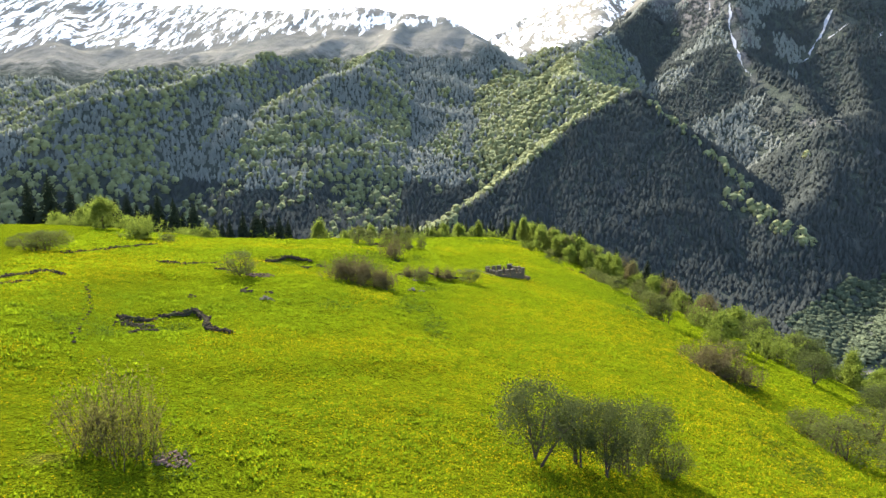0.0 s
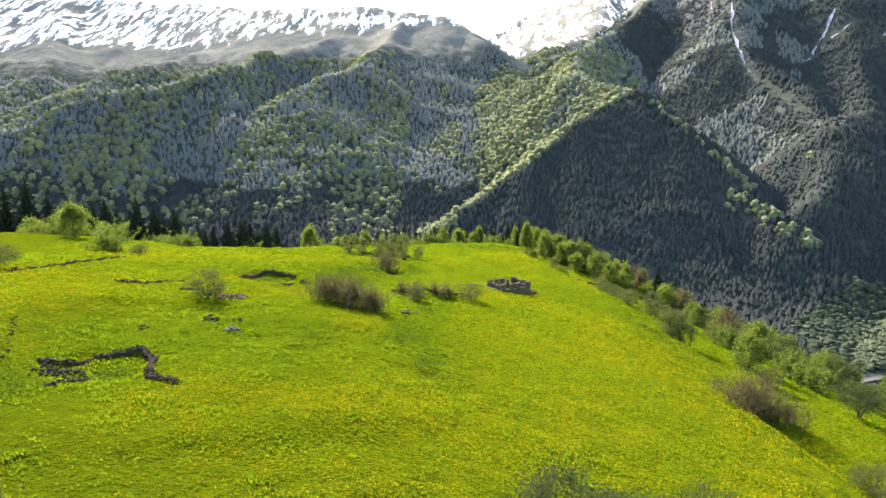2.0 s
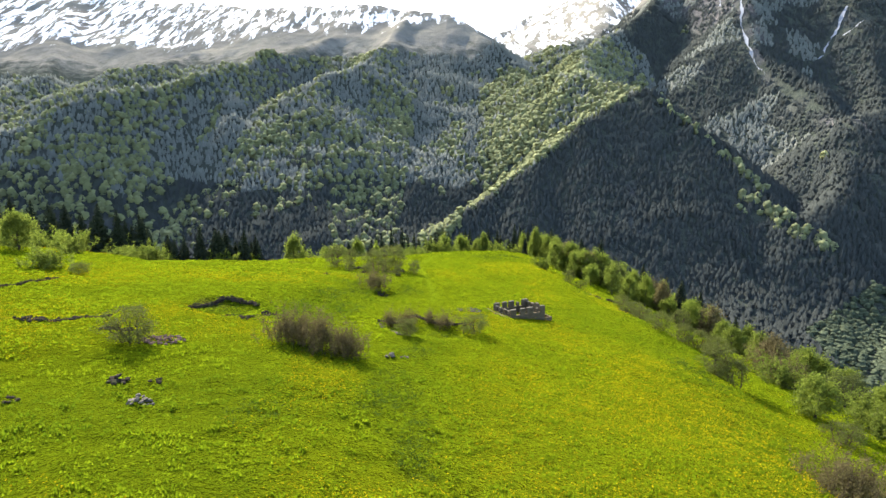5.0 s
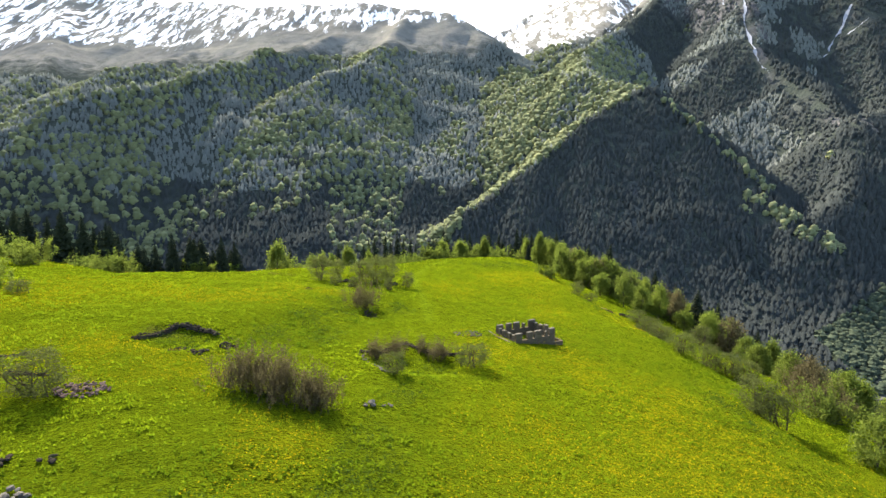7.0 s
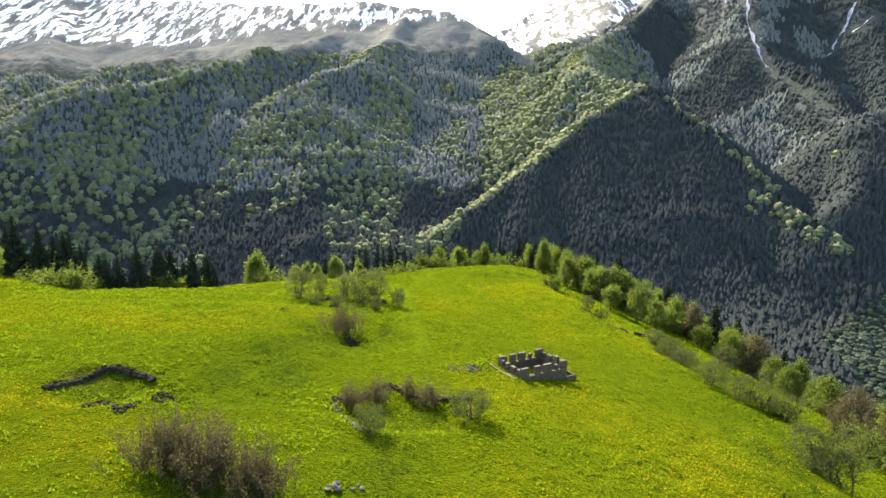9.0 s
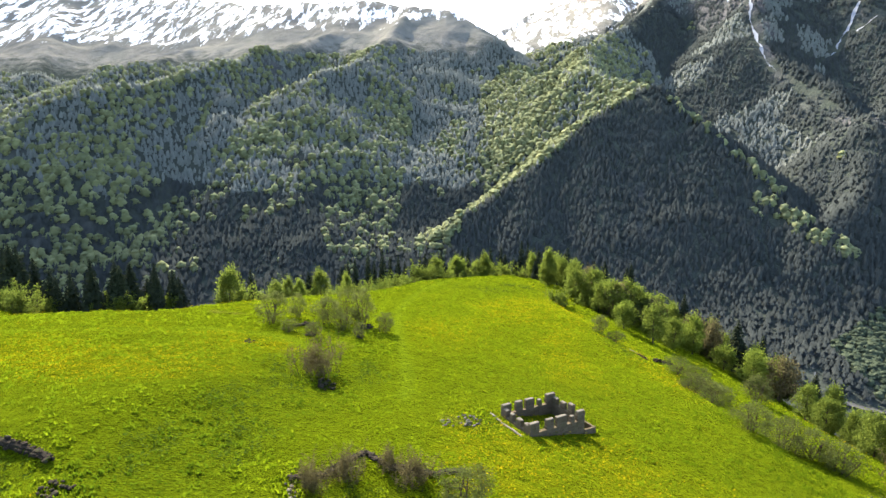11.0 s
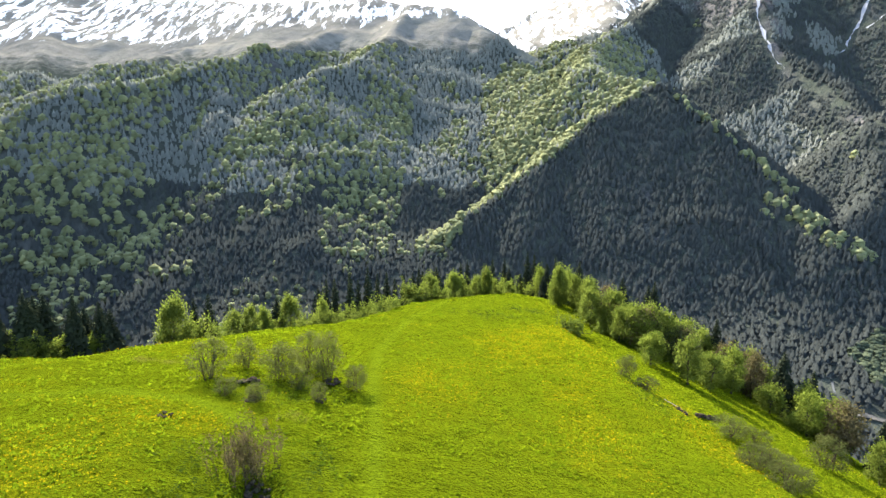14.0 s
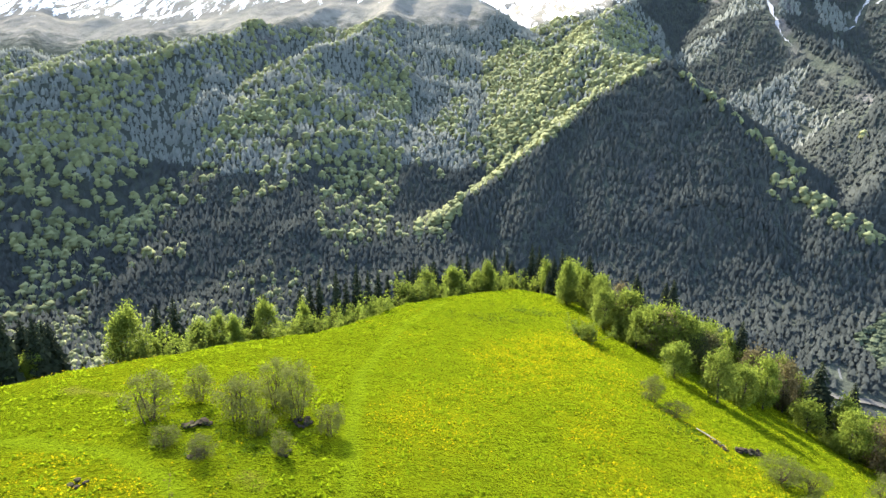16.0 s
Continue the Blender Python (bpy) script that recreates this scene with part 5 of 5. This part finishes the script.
def build_poles():
    """Peeled poles left lying at the meadow's edge."""
    for k, (x, y, turn, far) in enumerate([(34.2, 157.0, -76, 4.2), (34.7, 156.4, -70, 3.6)]):
        z = ground_at(x, y)
        ob = thing("wooden_pole", "pale peeled wooden pole lying in the grass", "pole", "poles in the grass", pose(x, y, z + 0.12))
        end = (far * math.cos(radians(turn)), far * math.sin(radians(turn)))
        zz = ground_at(x + end[0], y + end[1]) - z
        part("shaft", tubes("pole", [[(0, 0, 0, 0.06), (end[0] / 2, end[1] / 2, zz / 2 + 0.05, 0.055), (*end, zz, 0.04)]], PALE_WOOD, 8), ob)


build_poles()


# ------------------------------------------------------------------ grass and blossom
def meadow_places(rng, n):
    """Random places on the open meadow, thicker where the camera passes near."""
    y = 8 + 225 * rng.uniform(0, 1, n) ** 1.25
    x = rng.uniform(-1, 1, n) * (26 + 0.42 * y) + 2
    keep = (y < np.interp(x, RIM_X, RIM_Y) + 3) & (worn_cover(x, y) < 0.5 + 0.3 * rng.uniform(-1, 1, n)) & (bare_cover(x, y) < 0.5)
    return x[keep], y[keep]


def build_grass():
    rng = np.random.RandomState(77)
    x, y = meadow_places(rng, 175000)
    lush = 0.5 + 0.45 * waves(x, y, 5.0, 3, 41) + 0.75 * waves(x, y, 1.3, 2, 42)
    keep = lush > rng.uniform(0.0, 0.75, len(x))
    x, y, lush = x[keep], y[keep], lush[keep]
    n, blades = len(x), 4
    z = ground(x, y)
    high = np.clip(0.05 + 0.17 * lush, 0.05, 0.34) * rng.uniform(0.7, 1.3, n)
    v = np.zeros((n, blades, 3, 3))
    for b in range(blades):
        turn = rng.uniform(0, 6.283, n)
        lean = rng.uniform(0.2, 0.7, n) * high
        wide = (0.035 + 0.035 * rng.uniform(0, 1, n)) * (1 + y / 110)
        ox, oy = 0.10 * rng.normal(0, 1, n), 0.10 * rng.normal(0, 1, n)
        c, s = np.cos(turn), np.sin(turn)
        v[:, b, 0] = np.stack([x + ox - s * wide, y + oy + c * wide, z - 0.05], -1)
        v[:, b, 1] = np.stack([x + ox + s * wide, y + oy - c * wide, z - 0.05], -1)
        v[:, b, 2] = np.stack([x + ox + c * lean, y + oy + s * lean, z + high], -1)
    faces = np.arange(n * blades * 3).reshape(-1, 3)
    me = mesh_from("grass", v.reshape(-1, 3), faces, GRASS, False)
    me.attributes.new("rank", "FLOAT", "POINT").data.foreach_set("value", np.repeat(rank_cover(x, y), blades * 3).astype(np.float32))
    ob = new("grass", me)
    tagged(ob, "tufts of lush green grass over the whole meadow", "grass", kind="stuff")


def build_blossom():
    rng = np.random.RandomState(78)
    x, y = meadow_places(rng, 400000)
    keep = flower_cover(x, y) * (0.75 + 0.6 * waves(x, y, 2.5, 2, 43)) > rng.uniform(0.1, 1.0, len(x))
    x, y = x[keep], y[keep]
    n = len(x)
    z = ground(x, y) + rng.uniform(0.14, 0.34, n)
    r = rng.uniform(0.024, 0.052, n) * (1 + y / 200)
    tilt = rng.normal(0, 0.35, (n, 2))
    v = np.zeros((n, 4, 3))
    for k in range(4):
        a = 1.5708 * k + rng.uniform(-0.3, 0.3, n)
        dx, dy = r * np.cos(a), r * np.sin(a)
        v[:, k] = np.stack([x + dx, y + dy, z + dx * tilt[:, 0] + dy * tilt[:, 1] + 0.015 * (k % 2)], -1)
    ob = new("blossom", mesh_from("blossom", v.reshape(-1, 3), np.arange(n * 4).reshape(-1, 4), PETALS, False))
    tagged(ob, "countless small yellow meadow flowers", "flowers", kind="stuff")


def build_weeds():
    rng = np.random.RandomState(79)
    x, y = meadow_places(rng, 110000)
    keep = weed_cover(x, y) > rng.uniform(0.15, 1.0, len(x))
    x, y = x[keep], y[keep]
    z = ground(x, y)
    spots, n = [], len(x)
    for k in range(6):
        spots.append(np.stack([x + rng.normal(0, 0.16, n), y + rng.normal(0, 0.16, n), z + rng.uniform(0.03, 0.32, n)], -1))
    spots = np.concatenate(spots)
    ob = new("weeds", leaves("weeds", spots, rng.uniform(0.04, 0.10, len(spots)) * (1 + spots[:, 1] / 300), WEED_LEAF, rng, 0.1, 1.8))
    tagged(ob, "low broad-leaved weeds in darker green patches", "weeds", kind="stuff")


build_grass()
build_blossom()
build_weeds()
